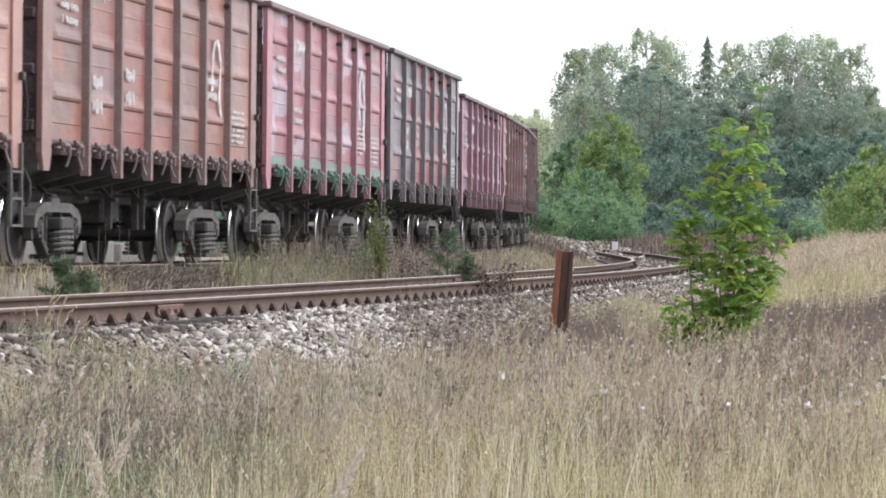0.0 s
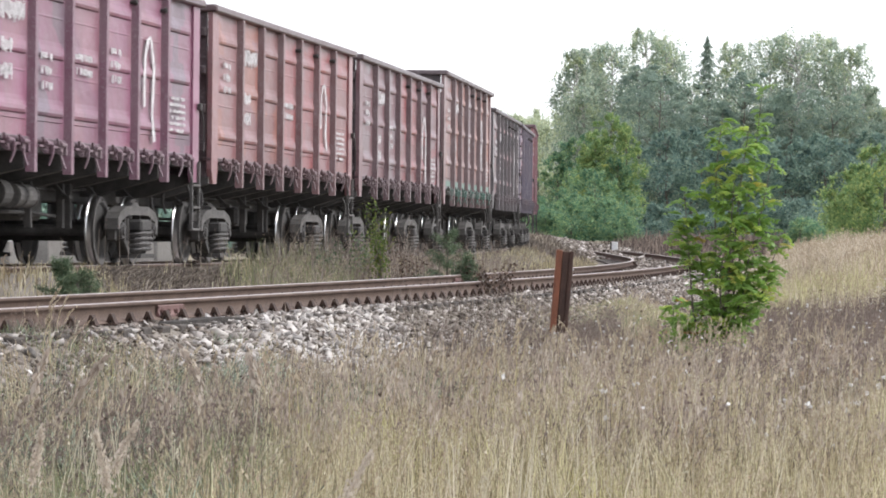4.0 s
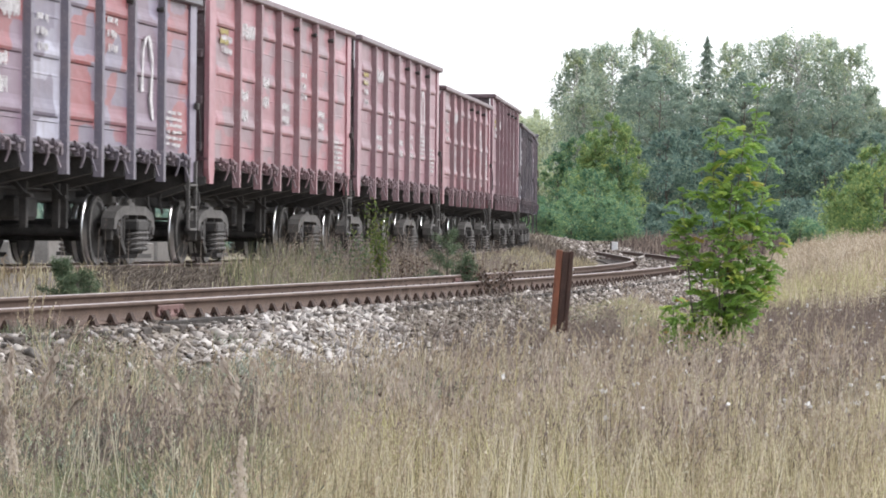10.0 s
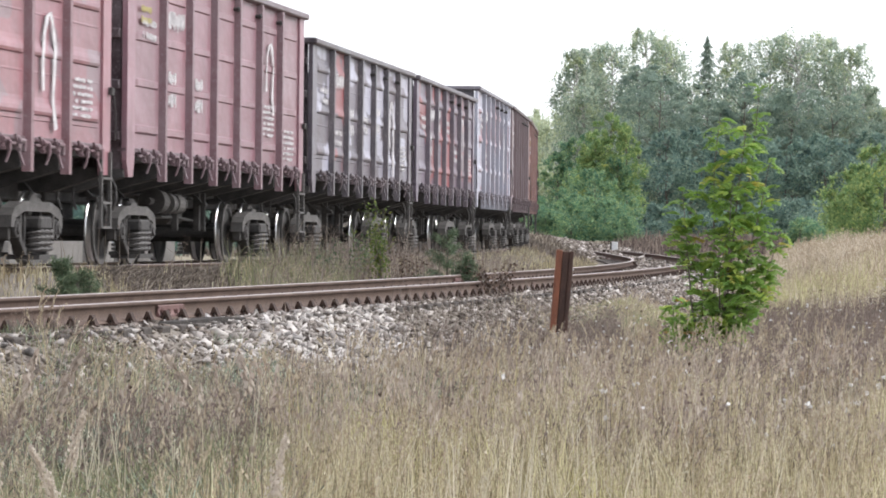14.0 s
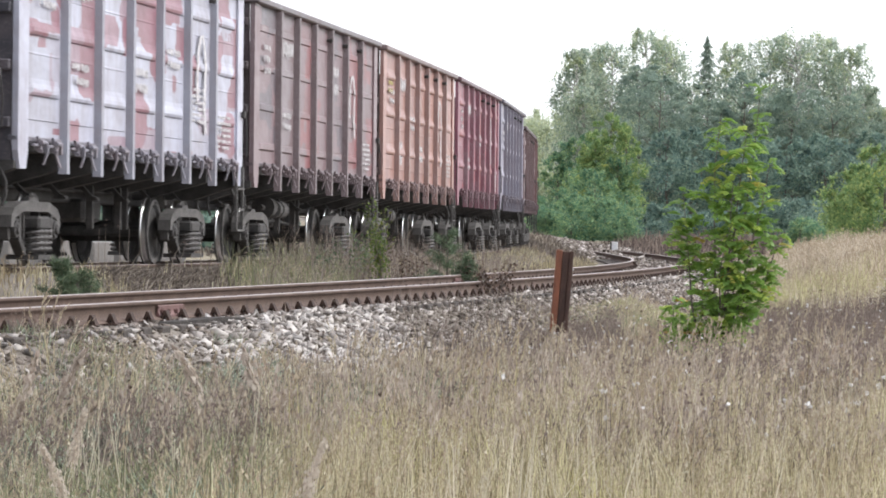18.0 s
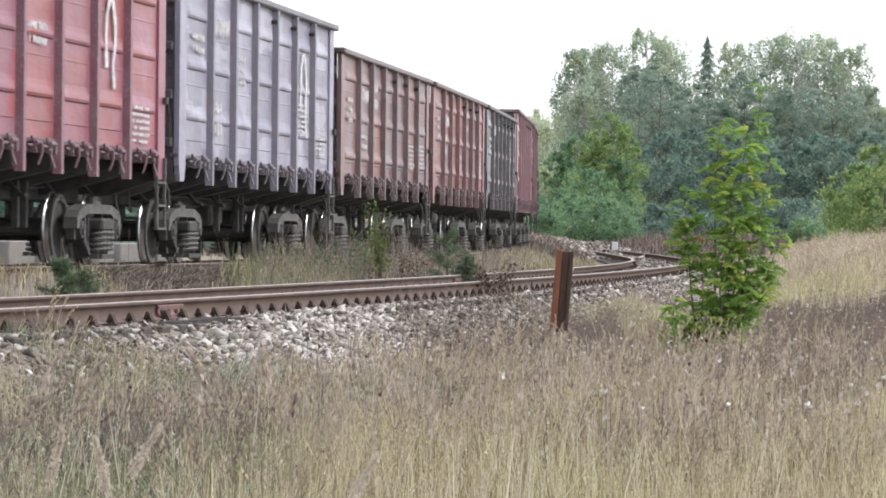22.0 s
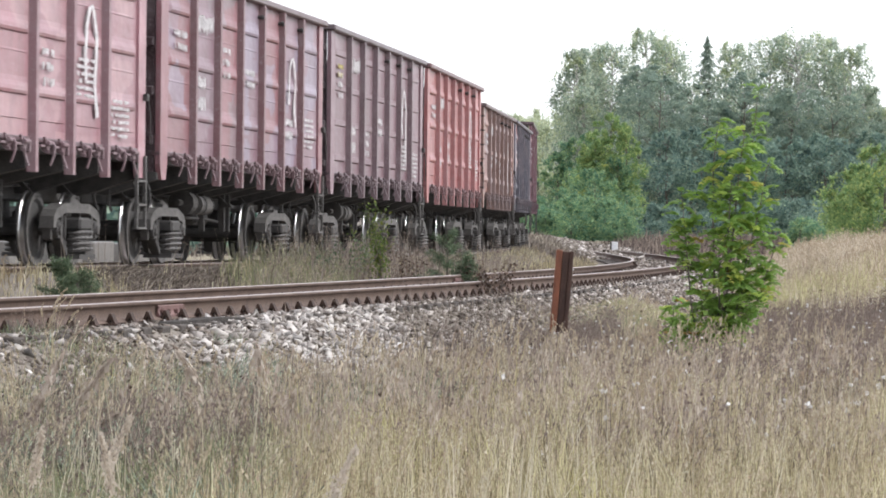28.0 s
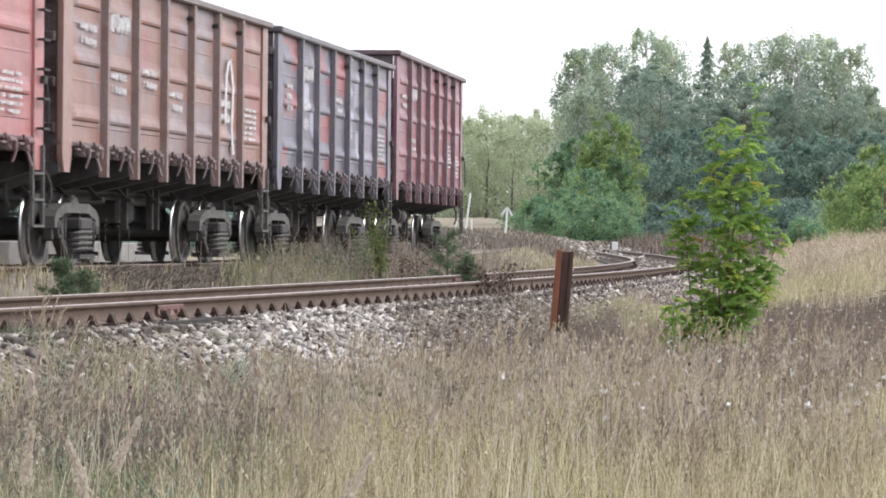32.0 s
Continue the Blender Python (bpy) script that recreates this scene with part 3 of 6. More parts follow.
def make_wagon(top, tall, brake_side, sharp):
    """An open freight wagon; its top stands at that height over the rails."""
    wagon = tagged(new("open_wagon"), "open steel freight wagon rolling in the train", "freight wagon", "wagons of the freight train")
    for side in (0, 180):
        turn = pose(0, 0, 0, 0, 0, side)

        def put(name, data, mat, m=None, label=""):
            o = part(name, data, mat, wagon, label)
            o.matrix_basis = turn @ m if m else turn
            return o
        for i in range(7):
            put("side_panel", wave_panel(EDGES[i], EDGES[i + 1], 1.60, top - 0.1, sharp), PAINT)
        for x in POSTS:
            put("post", column(x, 0.10, 0.062, -1.43, -1.535, 1.17, top - 0.07), PAINT)
        for x, w in ((-HALF + 0.23, 0.23), (HALF - 0.2, 0.2)):
            put("corner_plate", column(x, w, w, -1.40, -1.475, 1.20, top - 0.08, 0.22), PAINT)
        bm = bmesh.new()
        box(bm, -HALF - 0.05, HALF + 0.05, -1.555, -1.36, top - 0.105, top, 0.02)
        put("top_rail", bm, PAINT)
        bm = bmesh.new()
        box(bm, -HALF, HALF, -1.47, -1.34, 1.53, 1.60, 0.012)
        put("sill", bm, PAINT)
        for i in range(7):
            bm = bmesh.new()
            prism(bm, [(-1.42, 1.52), (-1.37, 1.52), (-0.3, 1.30), (-0.3, 1.25)], "x", EDGES[i] + 0.08, EDGES[i + 1] - 0.08)
            put("floor_hatch", bm, SOOT)
            if side == 0:
                put("hatch_stop", mesh_stop, None, pose((EDGES[i] + EDGES[i + 1]) / 2, 0, 0))
            for hooked, f in enumerate((0.3, 0.74)):
                xa, xb = EDGES[i] + (0.42 if i == 0 else 0.1), EDGES[i + 1] - (0.36 if i == 6 else 0.1)
                put("hatch_lock", mesh_locks[hooked], None, pose(xa + (xb - xa) * f, -1.5, 1.50))
        for x in POSTS[3:]:
            put("lashing_eye", mesh_knob, None, pose(x - 0.16, 0.06, top - 0.3))
    for x in (-1, 1):
        bm = bmesh.new()
        xa, xb = sorted((x * (HALF - 0.03), x * (HALF - 0.09)))
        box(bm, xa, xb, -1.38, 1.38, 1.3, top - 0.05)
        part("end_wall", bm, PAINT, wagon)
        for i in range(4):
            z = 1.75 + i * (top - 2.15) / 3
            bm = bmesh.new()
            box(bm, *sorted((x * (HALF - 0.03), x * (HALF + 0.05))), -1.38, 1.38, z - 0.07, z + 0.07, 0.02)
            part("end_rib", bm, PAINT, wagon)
        bm = bmesh.new()
        box(bm, *sorted((x * (HALF - 0.1), x * (HALF + 0.08))), -1.55, 1.55, top - 0.1, top + 0.004, 0.02)
        part("end_top_rail", bm, PAINT, wagon)
        bm = bmesh.new()
        prism(bm, [(-1.43, 1.3), (-1.43, 1.2), (-0.75, 0.98), (0.75, 0.98), (1.43, 1.2), (1.43, 1.3)], "x", *sorted((x * (HALF - 0.25), x * (HALF + 0.02))))
        part("end_beam", bm, SOOT, wagon)
        bm = bmesh.new()
        box(bm, *sorted((x * (HALF - 0.3), x * (HALF + 0.2))), -0.14, 0.14, 0.92, 1.2, 0.03)
        box(bm, *sorted((x * (HALF + 0.08), x * (HALF + 0.43))), -0.2, 0.2, 0.84, 1.26, 0.06)
        part("coupler", bm, SOOT, wagon)
        hoop = [(x * (HALF + 0.05), -1.05 + 0.3 * math.cos(a), 0.95 + 0.36 * math.sin(a)) for a in np.linspace(-0.6, math.pi + 0.6, 11)]
        part("brake_hose", bent(hoop, 0.022), SOOT, wagon)["kind"] = "stuff"
    bm = bmesh.new()
    box(bm, -HALF + 0.2, HALF - 0.2, -0.3, 0.3, 0.86, 1.36, 0.02)
    box(bm, -HALF + 0.1, HALF - 0.1, -1.4, 1.4, 1.42, 1.5)
    part("centre_sill", bm, SOOT, wagon)
    for x in (-4.325, -2.62, -0.88, 0.86, 2.6, 4.325):
        bm = bmesh.new()
        lo = 0.95 if abs(x) > 4 else 1.0
        prism(bm, [(-1.42, 1.42), (-1.42, 1.22), (-0.45, lo), (0.45, lo), (1.42, 1.22), (1.42, 1.42)], "x", x - 0.13, x + 0.13)
        part("cross_beam", bm, SOOT, wagon)
    bs = -1 if brake_side else 1
    bm = bmesh.new()
    tube(bm, (-1.35, bs * 0.85, 0.9), (-0.5, bs * 0.85, 0.9), 0.145, 0.145, 16)
    for x in (-1.35, -1.0, -0.5):
        tube(bm, (x - 0.015, bs * 0.85, 0.9), (x + 0.015, bs * 0.85, 0.9), 0.158, 0.158, 16)
    part("brake_reservoir", bm, CAST, wagon, "dusty grey steel brake reservoir")
    bm = bmesh.new()
    tube(bm, (-2.2, bs * 0.85, 0.92), (-1.75, bs * 0.85, 0.92), 0.17, 0.17, 16)
    tube(bm, (-2.24, bs * 0.85, 0.92), (-2.2, bs * 0.85, 0.92), 0.2, 0.2, 16)
    tube(bm, (-2.5, bs * 0.85, 0.92), (-2.2, bs * 0.85, 0.92), 0.05, 0.05, 8)
    part("brake_cylinder", bm, DARKCAST, wagon)
    part("brake_rod", bent([(-3.2, bs * 0.5, 0.62), (-1.2, bs * 0.6, 0.7), (0.6, bs * 0.6, 0.7), (3.2, bs * 0.5, 0.62)], 0.025), SOOT, wagon)
    part("air_pipe", bent([(-HALF, -0.45, 1.16), (-3, -0.5, 1.02), (3, -0.5, 1.02), (HALF, -0.45, 1.16)], 0.022), SOOT, wagon)
    bm = bmesh.new()
    box(bm, 0.5, 1.5, -0.5, 0.5, 0.6, 0.92, 0.05)
    box(bm, -0.3, 2.6, -0.06, 0.06, 0.66, 0.74, 0.01)
    for d in (0.2, 1.8, 2.2):
        box(bm, d, d + 0.08, -0.7, -0.6, 0.5, 1.1, 0.01)
    part("brake_gear", bm, SOOT, wagon)
    for x in (-4.325, 4.325):
        make_bogie(wagon, x)
    for sd, x in ((-1, HALF - 0.55), (1, -HALF + 0.07)):
        ladder = part("step_ladder", column(x, 0.025, 0.025, sd * 1.50 - 0.02, sd * 1.50 + 0.02, 0.5, 1.5), CAST, wagon, "steel step ladder hanging at the corner")
        bm = bmesh.new()
        box(bm, x + 0.43, x + 0.48, sd * 1.5 - 0.02, sd * 1.5 + 0.02, 0.5, 1.5)
        part("stile", bm, CAST, ladder)
        for z in (0.5, 0.82, 1.14):
            bm = bmesh.new()
            box(bm, x, x + 0.46, sd * 1.5 - 0.03, sd * 1.5 + 0.05, z, z + 0.03)
            part("rung", bm, CAST, ladder)
    return wagon


def bars_mesh(name, mat, rows, w, h, seed, fill=0.75):
    """Marks that cannot be read, as small bars."""
    rnd = random.Random(seed)
    bm = bmesh.new()
    for r in range(rows):
        x = 0.0
        while x < w:
            k = rnd.uniform(0.025, 0.05) if h > 0.08 else rnd.uniform(0.03, 0.075)
            if rnd.random() < fill:
                z = -r * h * 1.5
                box(bm, x, min(w, x + k), -0.004, 0.004, z + rnd.uniform(0, 0.35) * h, z + h * rnd.uniform(0.75, 1))
            x += k + rnd.uniform(0.015, 0.03)
    return mesh_of(name, bm, mat)


def scrawl_mesh(seed):
    """A chalked loop, drawn in one stroke: up one side, over and down the other."""
    rnd = random.Random(seed)
    bm = bmesh.new()
    h, w = rnd.uniform(1.1, 1.5), rnd.uniform(0.16, 0.32)
    pts = [(-w * rnd.uniform(0.7, 1.1), -h * rnd.uniform(0.6, 0.9)), (-w, -0.45 * h), (-0.8 * w, -0.2 * h), (-0.3 * w, -0.03 * h), (0.1 * w, 0), (0.5 * w, -0.08 * h), (w, -0.3 * h), (w * rnd.uniform(0.6, 1.1), -0.55 * h), (w * rnd.uniform(0.5, 1), -0.75 * h), (w * rnd.uniform(0.9, 1.3), -h)]
    last = None
    for x, z in pts:
        k = rnd.uniform(0.035, 0.085)
        row = [bm.verts.new((x - k, -0.003, z - 0.012)), bm.verts.new((x + k, -0.003, z + 0.012)), bm.verts.new((x + k, 0.003, z + 0.012)), bm.verts.new((x - k, 0.003, z - 0.012))]
        if last:
            for a in range(4):
                b = (a + 1) % 4
                bm.faces.new((last[a], last[b], row[b], row[a]))
        last = row
    bmesh.ops.recalc_face_normals(bm, faces=bm.faces[:])
    return mesh_of("chalk_scrawl", bm, FADED)


LOW, HIGH = 3.86, 4.21


def tone(r, g, b):
    """Paint from a display colour seen under this sky."""
    return tuple((((c / 255 + 0.055) / 1.055) ** 2.4) / k for c, k in ((r, 1.43), (g, 1.43), (b, 1.26)))


RED, ORANGE, GREY, PALE, SLATE, LILAC, GREEN = tone(170, 84, 80), tone(180, 112, 85), tone(150, 140, 138), tone(205, 205, 210), tone(98, 100, 104), tone(165, 157, 170), tone(105, 150, 128)
# first to last wagon: paint, second paint, tall or low, look, touched-up fields
TRAIN = [
    (tone(188, 140, 121), ORANGE, 1, "orange-brown faded", ()), (tone(153, 115, 102), tone(166, 110, 95), 1, "rust-brown patchily repainted", (ORANGE, RED, GREY, RED, ORANGE, GREY)), (tone(188, 120, 126), tone(188, 114, 120), 1, "faded pinkish-red green-edged", (GREY, PALE)),
    (tone(116, 111, 113), tone(124, 115, 114), 1, "dark slate-grey", (RED, RED, RED, GREY, SLATE, RED)), (tone(159, 101, 120), tone(151, 94, 114), 0, "plum-coloured", (SLATE, tone(165, 115, 120))), (tone(153, 106, 102), tone(147, 95, 89), 0, "reddish-brown", (RED, ORANGE, GREY)),
    (tone(129, 93, 93), tone(139, 91, 88), 0, "scuffed brown", (RED, GREY, RED, ORANGE, RED)), (tone(149, 121, 115), tone(157, 122, 110), 1, "pinkish-brown green-edged", (ORANGE, GREY, ORANGE)), (tone(129, 124, 120), tone(133, 121, 117), 0, "dull grey-brown", (RED, RED, GREY)),
    (tone(140, 133, 144), tone(144, 122, 132), 0, "greyish-lilac and red", (RED, RED, RED, PALE, RED, LILAC)), (tone(186, 129, 129), tone(183, 122, 121), 1, "faded red", (GREY,)), (tone(177, 134, 135), tone(171, 126, 128), 1, "brownish-pink", ()), (tone(177, 124, 125), tone(182, 128, 127), 0, "pale red", (GREY,)),
    (tone(165, 122, 125), tone(162, 118, 120), 1, "mauve-brown", ()), (tone(102, 95, 99), tone(112, 102, 105), 0, "dark grey", (RED, PALE, GREY, RED, LILAC, PALE)), (tone(117, 105, 114), tone(123, 103, 111), 0, "dark grey and red", (RED, RED, RED, RED, RED, RED, tone(180, 100, 105))),
    (tone(209, 211, 215), tone(204, 206, 211), 1, "peeling whitish", (tone(165, 105, 110), tone(165, 105, 110), tone(165, 105, 110), RED)), (tone(148, 126, 122), tone(144, 120, 117), 1, "grey-brown", (RED, SLATE, RED, GREY)), (tone(191, 146, 127), tone(187, 138, 117), 1, "faded orange-brown", ()), (tone(163, 96, 108), tone(167, 96, 105), 1, "crimson", (RED, tone(185, 82, 82), RED)),
    (tone(162, 159, 169), tone(155, 152, 163), 1, "silver-grey", (PALE,)), (tone(133, 100, 95), tone(140, 102, 91), 0, "rusty brown", (ORANGE, SLATE, GREY)), (tone(151, 100, 93), tone(158, 101, 91), 0, "brick-red", (ORANGE, SLATE, SLATE)), (tone(108, 109, 107), tone(114, 112, 109), 0, "greenish dark grey", (ORANGE, RED, GREY, PALE, RED)),
    (tone(189, 141, 141), tone(186, 134, 134), 1, "pinkish-red", (tone(205, 165, 160),)), (tone(160, 108, 108), tone(155, 122, 127), 1, "red and lilac", (LILAC, LILAC, LILAC, GREY)), (tone(144, 113, 115), tone(141, 110, 112), 1, "mauve-brown", ()),
    (tone(190, 120, 112), tone(187, 116, 107), 1, "bright brick-red", ()), (tone(162, 124, 107), tone(166, 119, 100), 0, "orange-brown", (GREY, RED)), (tone(112, 110, 119), tone(117, 113, 120), 0, "dark blue-grey", (RED, PALE, LILAC, RED)), (tone(143, 91, 100), tone(147, 95, 101), 1, "maroon", (RED,))]
FIRST, PITCH = -17, 13.92


def rolled(t):
    """Place along the line of the train's seventeenth wagon at t seconds."""
    d = t - 19.0
    return -8.465 - 11.7965 * d - 0.002343 * d * d - -0.00023797 * d ** 3


wagons = []


def make_train():
    rnd = random.Random(7)
    near_brake = (0, 0, 0, 0, 1, 0, 0, 0, 1, 0, 0, 0, 1, 1, 0, 0, 0, 1, 1, 0, 0, 0, 1, 0, 0, 1, 1, 0, 0, 0, 1)
    kinds, used = {}, set()
    for i, (c1, c2, tall, look_of, fields) in enumerate(TRAIN):
        k = (tall, near_brake[i], i in (13, 26, 17))
        if k not in kinds:
            kinds[k] = make_wagon(HIGH if tall else LOW, tall, k[1], k[2])
            wagons.append(kinds[k])
        else:
            wagons.append(copy_thing(kinds[k], Matrix()))
    marks = [bars_mesh("lettering", FADED, r, w_, h, s, f) for s, (r, w_, h, f) in enumerate(((1, 1.1, 0.3, 0.97), (2, 0.85, 0.12, 0.85), (6, 0.95, 0.06, 0.85), (3, 0.55, 0.12, 0.75), (2, 0.7, 0.14, 1.0), (2, 0.5, 0.2, 0.92)))]
    yellow = bars_mesh("lettering", YELLOW, 2, 0.6, 0.1, 77, 1.0)
    scrawls = [scrawl_mesh(s) for s in range(4)]
    bm = bmesh.new()
    box(bm, -0.72, 0.72, -0.01, 0.01, -0.06, 0.07)
    band = mesh_of("green_band", bm, PAINT)
    bm = bmesh.new()
    box(bm, -0.14, 0.14, -0.02, 0.02, -0.015, 0.015)
    box(bm, -0.14, -0.11, -0.02, 0.07, -0.015, 0.015)
    box(bm, 0.11, 0.14, -0.02, 0.07, -0.015, 0.015)
    rung = mesh_of("rung", bm, SOOT)
    for n, (w, (c1, c2, tall, look_of, fields)) in enumerate(zip(wagons, TRAIN)):
        w["label"] = look_of + " open steel freight wagon with ribbed sides"
        top = HIGH if tall else LOW
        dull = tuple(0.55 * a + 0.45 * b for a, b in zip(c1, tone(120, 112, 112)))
        for o in list(w.children):
            name = o.name.split(".")[0]
            c, k = (c1 if rnd.random() < 0.6 else c2), 1.0
            if name == "side_panel":
                k = rnd.uniform(0.88, 1.12)
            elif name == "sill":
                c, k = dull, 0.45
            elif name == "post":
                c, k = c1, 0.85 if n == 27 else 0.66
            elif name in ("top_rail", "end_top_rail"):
                # rails coloured darker to carry the shade on their outer face
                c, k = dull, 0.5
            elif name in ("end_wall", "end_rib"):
                # shade in the gap between wagons, put into the end walls' colour
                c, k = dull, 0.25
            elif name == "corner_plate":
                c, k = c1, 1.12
            elif name == "hatch_lock":
                c, k = (GREEN, 0.9) if n in (2, 7) else (tuple(0.45 * a + 0.55 * b for a, b in zip(c1, tone(128, 120, 118))), 0.85)
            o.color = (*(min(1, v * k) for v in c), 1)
            strong = 0.9 if n in (3, 9, 14, 15, 16, 19, 29) else 0.62
            second = c if not fields or name != "side_panel" else fields[rnd.randrange(len(fields))]
            o["touch"] = [float(min(1, (1 - strong) * u + strong * v if second is not c else u * k)) for u, v in zip(c, second)]

        def mark(name, me, x, z, c=(1, 1, 1), y=-1.478):
            o = part(name, me, None, w)
            o.matrix_basis = pose(x, y, z)
            o.color = (*c, 1)
            o["touch"] = [float(v) for v in c]
            if name == "lettering":
                o["kind"] = "stuff"
        mark("lettering", marks[0], EDGES[1] + 0.3, top - rnd.uniform(0.75, 0.95))
        mark("lettering", marks[rnd.choice((1, 3))], EDGES[0] + 0.85, top - rnd.uniform(0.8, 1.0))
        mark("lettering", marks[2], EDGES[6] + 0.3, rnd.uniform(2.1, 2.4))
        if rnd.random() < 0.5:
            mark("lettering", marks[rnd.choice((2, 4))], EDGES[5] + 0.3, rnd.uniform(2.2, 2.7))
        mark("lettering", marks[rnd.choice((1, 5))], EDGES[1] + 0.35, rnd.uniform(2.2, 2.6))
        if rnd.random() < 0.5:
            mark("lettering", marks[rnd.choice((1, 4))], EDGES[3] + 0.3, rnd.uniform(2.2, 3.0))
        for i in (2, 4):
            if rnd.random() < 0.4:
                mark("lettering", marks[rnd.choice((3, 5, 1))], EDGES[i] + 0.4, rnd.uniform(2.3, 3.3))
        if rnd.random() < 0.85:
            mark("chalk_scrawl", scrawls[n % 4], EDGES[5] + rnd.uniform(0.75, 1.0), top - rnd.uniform(0.6, 0.85))
        if n in (10, 11, 13, 18, 26):
            mark("lettering", yellow, EDGES[0] + 0.8, top - 0.75)
        if n in (2, 7):
            for i in range(7):
                mark("green_band", band, (EDGES[i] + EDGES[i + 1]) / 2, 1.67, GREEN, -1.452)
        if n in (8, 27):
            for j in range(6):
                mark("rung", rung, HALF - 0.2, 1.7 + 0.36 * j, (1, 1, 1), -1.56)
        mark("hook", hook_mesh, HALF - 0.1, 2.3, (1, 1, 1), -1.5)


bm = bmesh.new()
box(bm, -0.06, 0.06, -0.04, 0.02, -0.05, 0.05, 0.01)
for a_, b_ in (((0.02, -0.03, 0), (0.09, -0.05, -0.3)), ((0.09, -0.05, -0.3), (0.06, -0.05, -0.65))):
    tube(bm, a_, b_, 0.012, 0.012, 5)
hook_mesh = mesh_of("hook", bm, SOOT)
make_train()


def plane_leaves(points, size, rnd, droop=0.0, aspect=0.6):
    """Leaf quads of random turn at the given points."""
    n = len(points)
    a = rnd.normal(size=(n, 3))
    a[:, 2] -= droop
    a /= np.linalg.norm(a, axis=1, keepdims=True)
    b = np.cross(a, rnd.normal(size=(n, 3)))
    b /= np.linalg.norm(b, axis=1, keepdims=True)
    s = size * rnd.uniform(0.5, 1.3, (n, 1))
    a, b = a * s, b * s * aspect
    v = np.stack([points - a, points + b * 0.9 - a * 0.1, points + a, points - b * 0.9 - a * 0.1], 1).reshape(-1, 3)
    return v, np.arange(4 * n).reshape(-1, 4)


KINDS = {
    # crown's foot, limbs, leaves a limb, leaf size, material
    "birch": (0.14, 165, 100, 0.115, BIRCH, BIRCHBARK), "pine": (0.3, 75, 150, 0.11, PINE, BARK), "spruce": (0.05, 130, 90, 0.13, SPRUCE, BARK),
    "bush": (0.0, 120, 85, 0.1, WILLOW, BARK), "sallow": (0.0, 120, 85, 0.09, SALLOW, BARK), "far": (0.05, 55, 120, 0.17, FARLEAF, BARK), "scrub": (0.0, 110, 90, 0.13, SHADELEAF, BARK), "low": (0.0, 30, 60, 0.28, SHADELEAF, BARK)}


def tree(name, x, y, height, width, kind, seed, label, base=None, group="trees of the wood"):
    rnd = np.random.default_rng(seed)
    foot, n, per, leaf, leaf_mat, bark = KINDS[kind]
    z0 = float(ground_z(x, y)) - 0.1 if base is None else base
    top = tagged(new(name), label, "bush" if kind in ("bush", "sallow", "scrub", "low") else "tree", group)
    top.matrix_basis = pose(x, y, z0)
    bm = bmesh.new()
    r = height * 0.013 + 0.02
    pts = [Vector((rnd.normal() * 0.015 * height * (i / 6), rnd.normal() * 0.015 * height * (i / 6), height * 0.96 * i / 6)) for i in range(7)]
    for i in range(6):
        tube(bm, pts[i], pts[i + 1], r * (1 - i / 6.4), r * (1 - (i + 1) / 6.4), 7)
    part("trunk", bm, bark, top)
    bm = bmesh.new()
    ps = []
    lop = rnd.uniform(0, 2 * math.pi)
    for i in range(n):
        u = (i + rnd.uniform(0, 1)) / n
        f = foot + (1 - foot) * u
        if kind == "spruce":
            rad = width / 2 * (1 - u) ** 0.85 * rnd.uniform(0.75, 1.1)
        elif kind == "pine":
            rad = width / 2 * (0.4 + 0.6 * math.sin(math.pi * min(1, u * 0.75 + 0.2)))
        elif kind in ("bush", "sallow", "scrub", "low"):
            rad = width / 2 * math.sqrt(max(0.03, 1 - (u * 0.98) ** 2)) * rnd.uniform(0.5, 1.25)
        else:
            rad = width / 2 * max(0.16, math.sin(math.pi * min(0.96, 0.16 + 0.74 * u)) ** 0.65)
        an = rnd.uniform(0, 2 * math.pi)
        rad *= 1 + 0.25 * math.cos(an - lop)
        rr = rad * rnd.uniform(0.25, 1.0) ** 0.6
        c = np.array((rr * math.cos(an), rr * math.sin(an), height * f))
        s = max(0.3, rad * rnd.uniform(0.22, 0.42)) * (0.62 if kind in ("birch", "bush", "sallow", "scrub") else 0.6 if kind == "spruce" else 0.85)
        if i % 2 == 0:
            k = min(max(0.1, height * f - rr * 0.8), height * 0.92)
            thick = 0.28 if kind == "birch" else 0.13
            tube(bm, (0, 0, k), c, r * thick, r * 0.05, 5)
        m = int(per * rnd.uniform(0.5, 1.3))
        p = rnd.normal(size=(m, 3)) * s * 0.5
        if kind == "birch":
            strand = rnd.integers(0, 14, m)
            off = rnd.normal(size=(14, 3)) * s * 0.8
            fall = rnd.uniform(0, 1, m)
            p = off[strand] + rnd.normal(size=(m, 3)) * 0.07
            p[:, 2] -= fall * s * rnd.uniform(0.8, 2.6, 14)[strand]
            p[:, :2] += (off[strand][:, :2]) * (fall * 0.35)[:, None]
        elif kind in ("pine", "spruce"):
            p[:, 2] *= 0.45
        ps.append(p + c)
    if kind == "spruce":
        m = 7000
        u = rnd.uniform(0.03, 1, m) ** 0.75
        saw = 1 - (u * 22) % 1
        rad = (0.07 + width / 2 * (1 - u)) * (0.22 + 0.95 * saw ** 1.4) * rnd.uniform(0.3, 1.05, m)
        an = rnd.uniform(0, 2 * math.pi, m)
        ps = [np.stack([rad * np.cos(an), rad * np.sin(an), height * u - 0.25 * rad], 1)]
    part("branchwork", bm, bark, top)["kind"] = "stuff"
    ps = np.concatenate(ps)
    ps[:, 2] = np.maximum(ps[:, 2], 0.15)
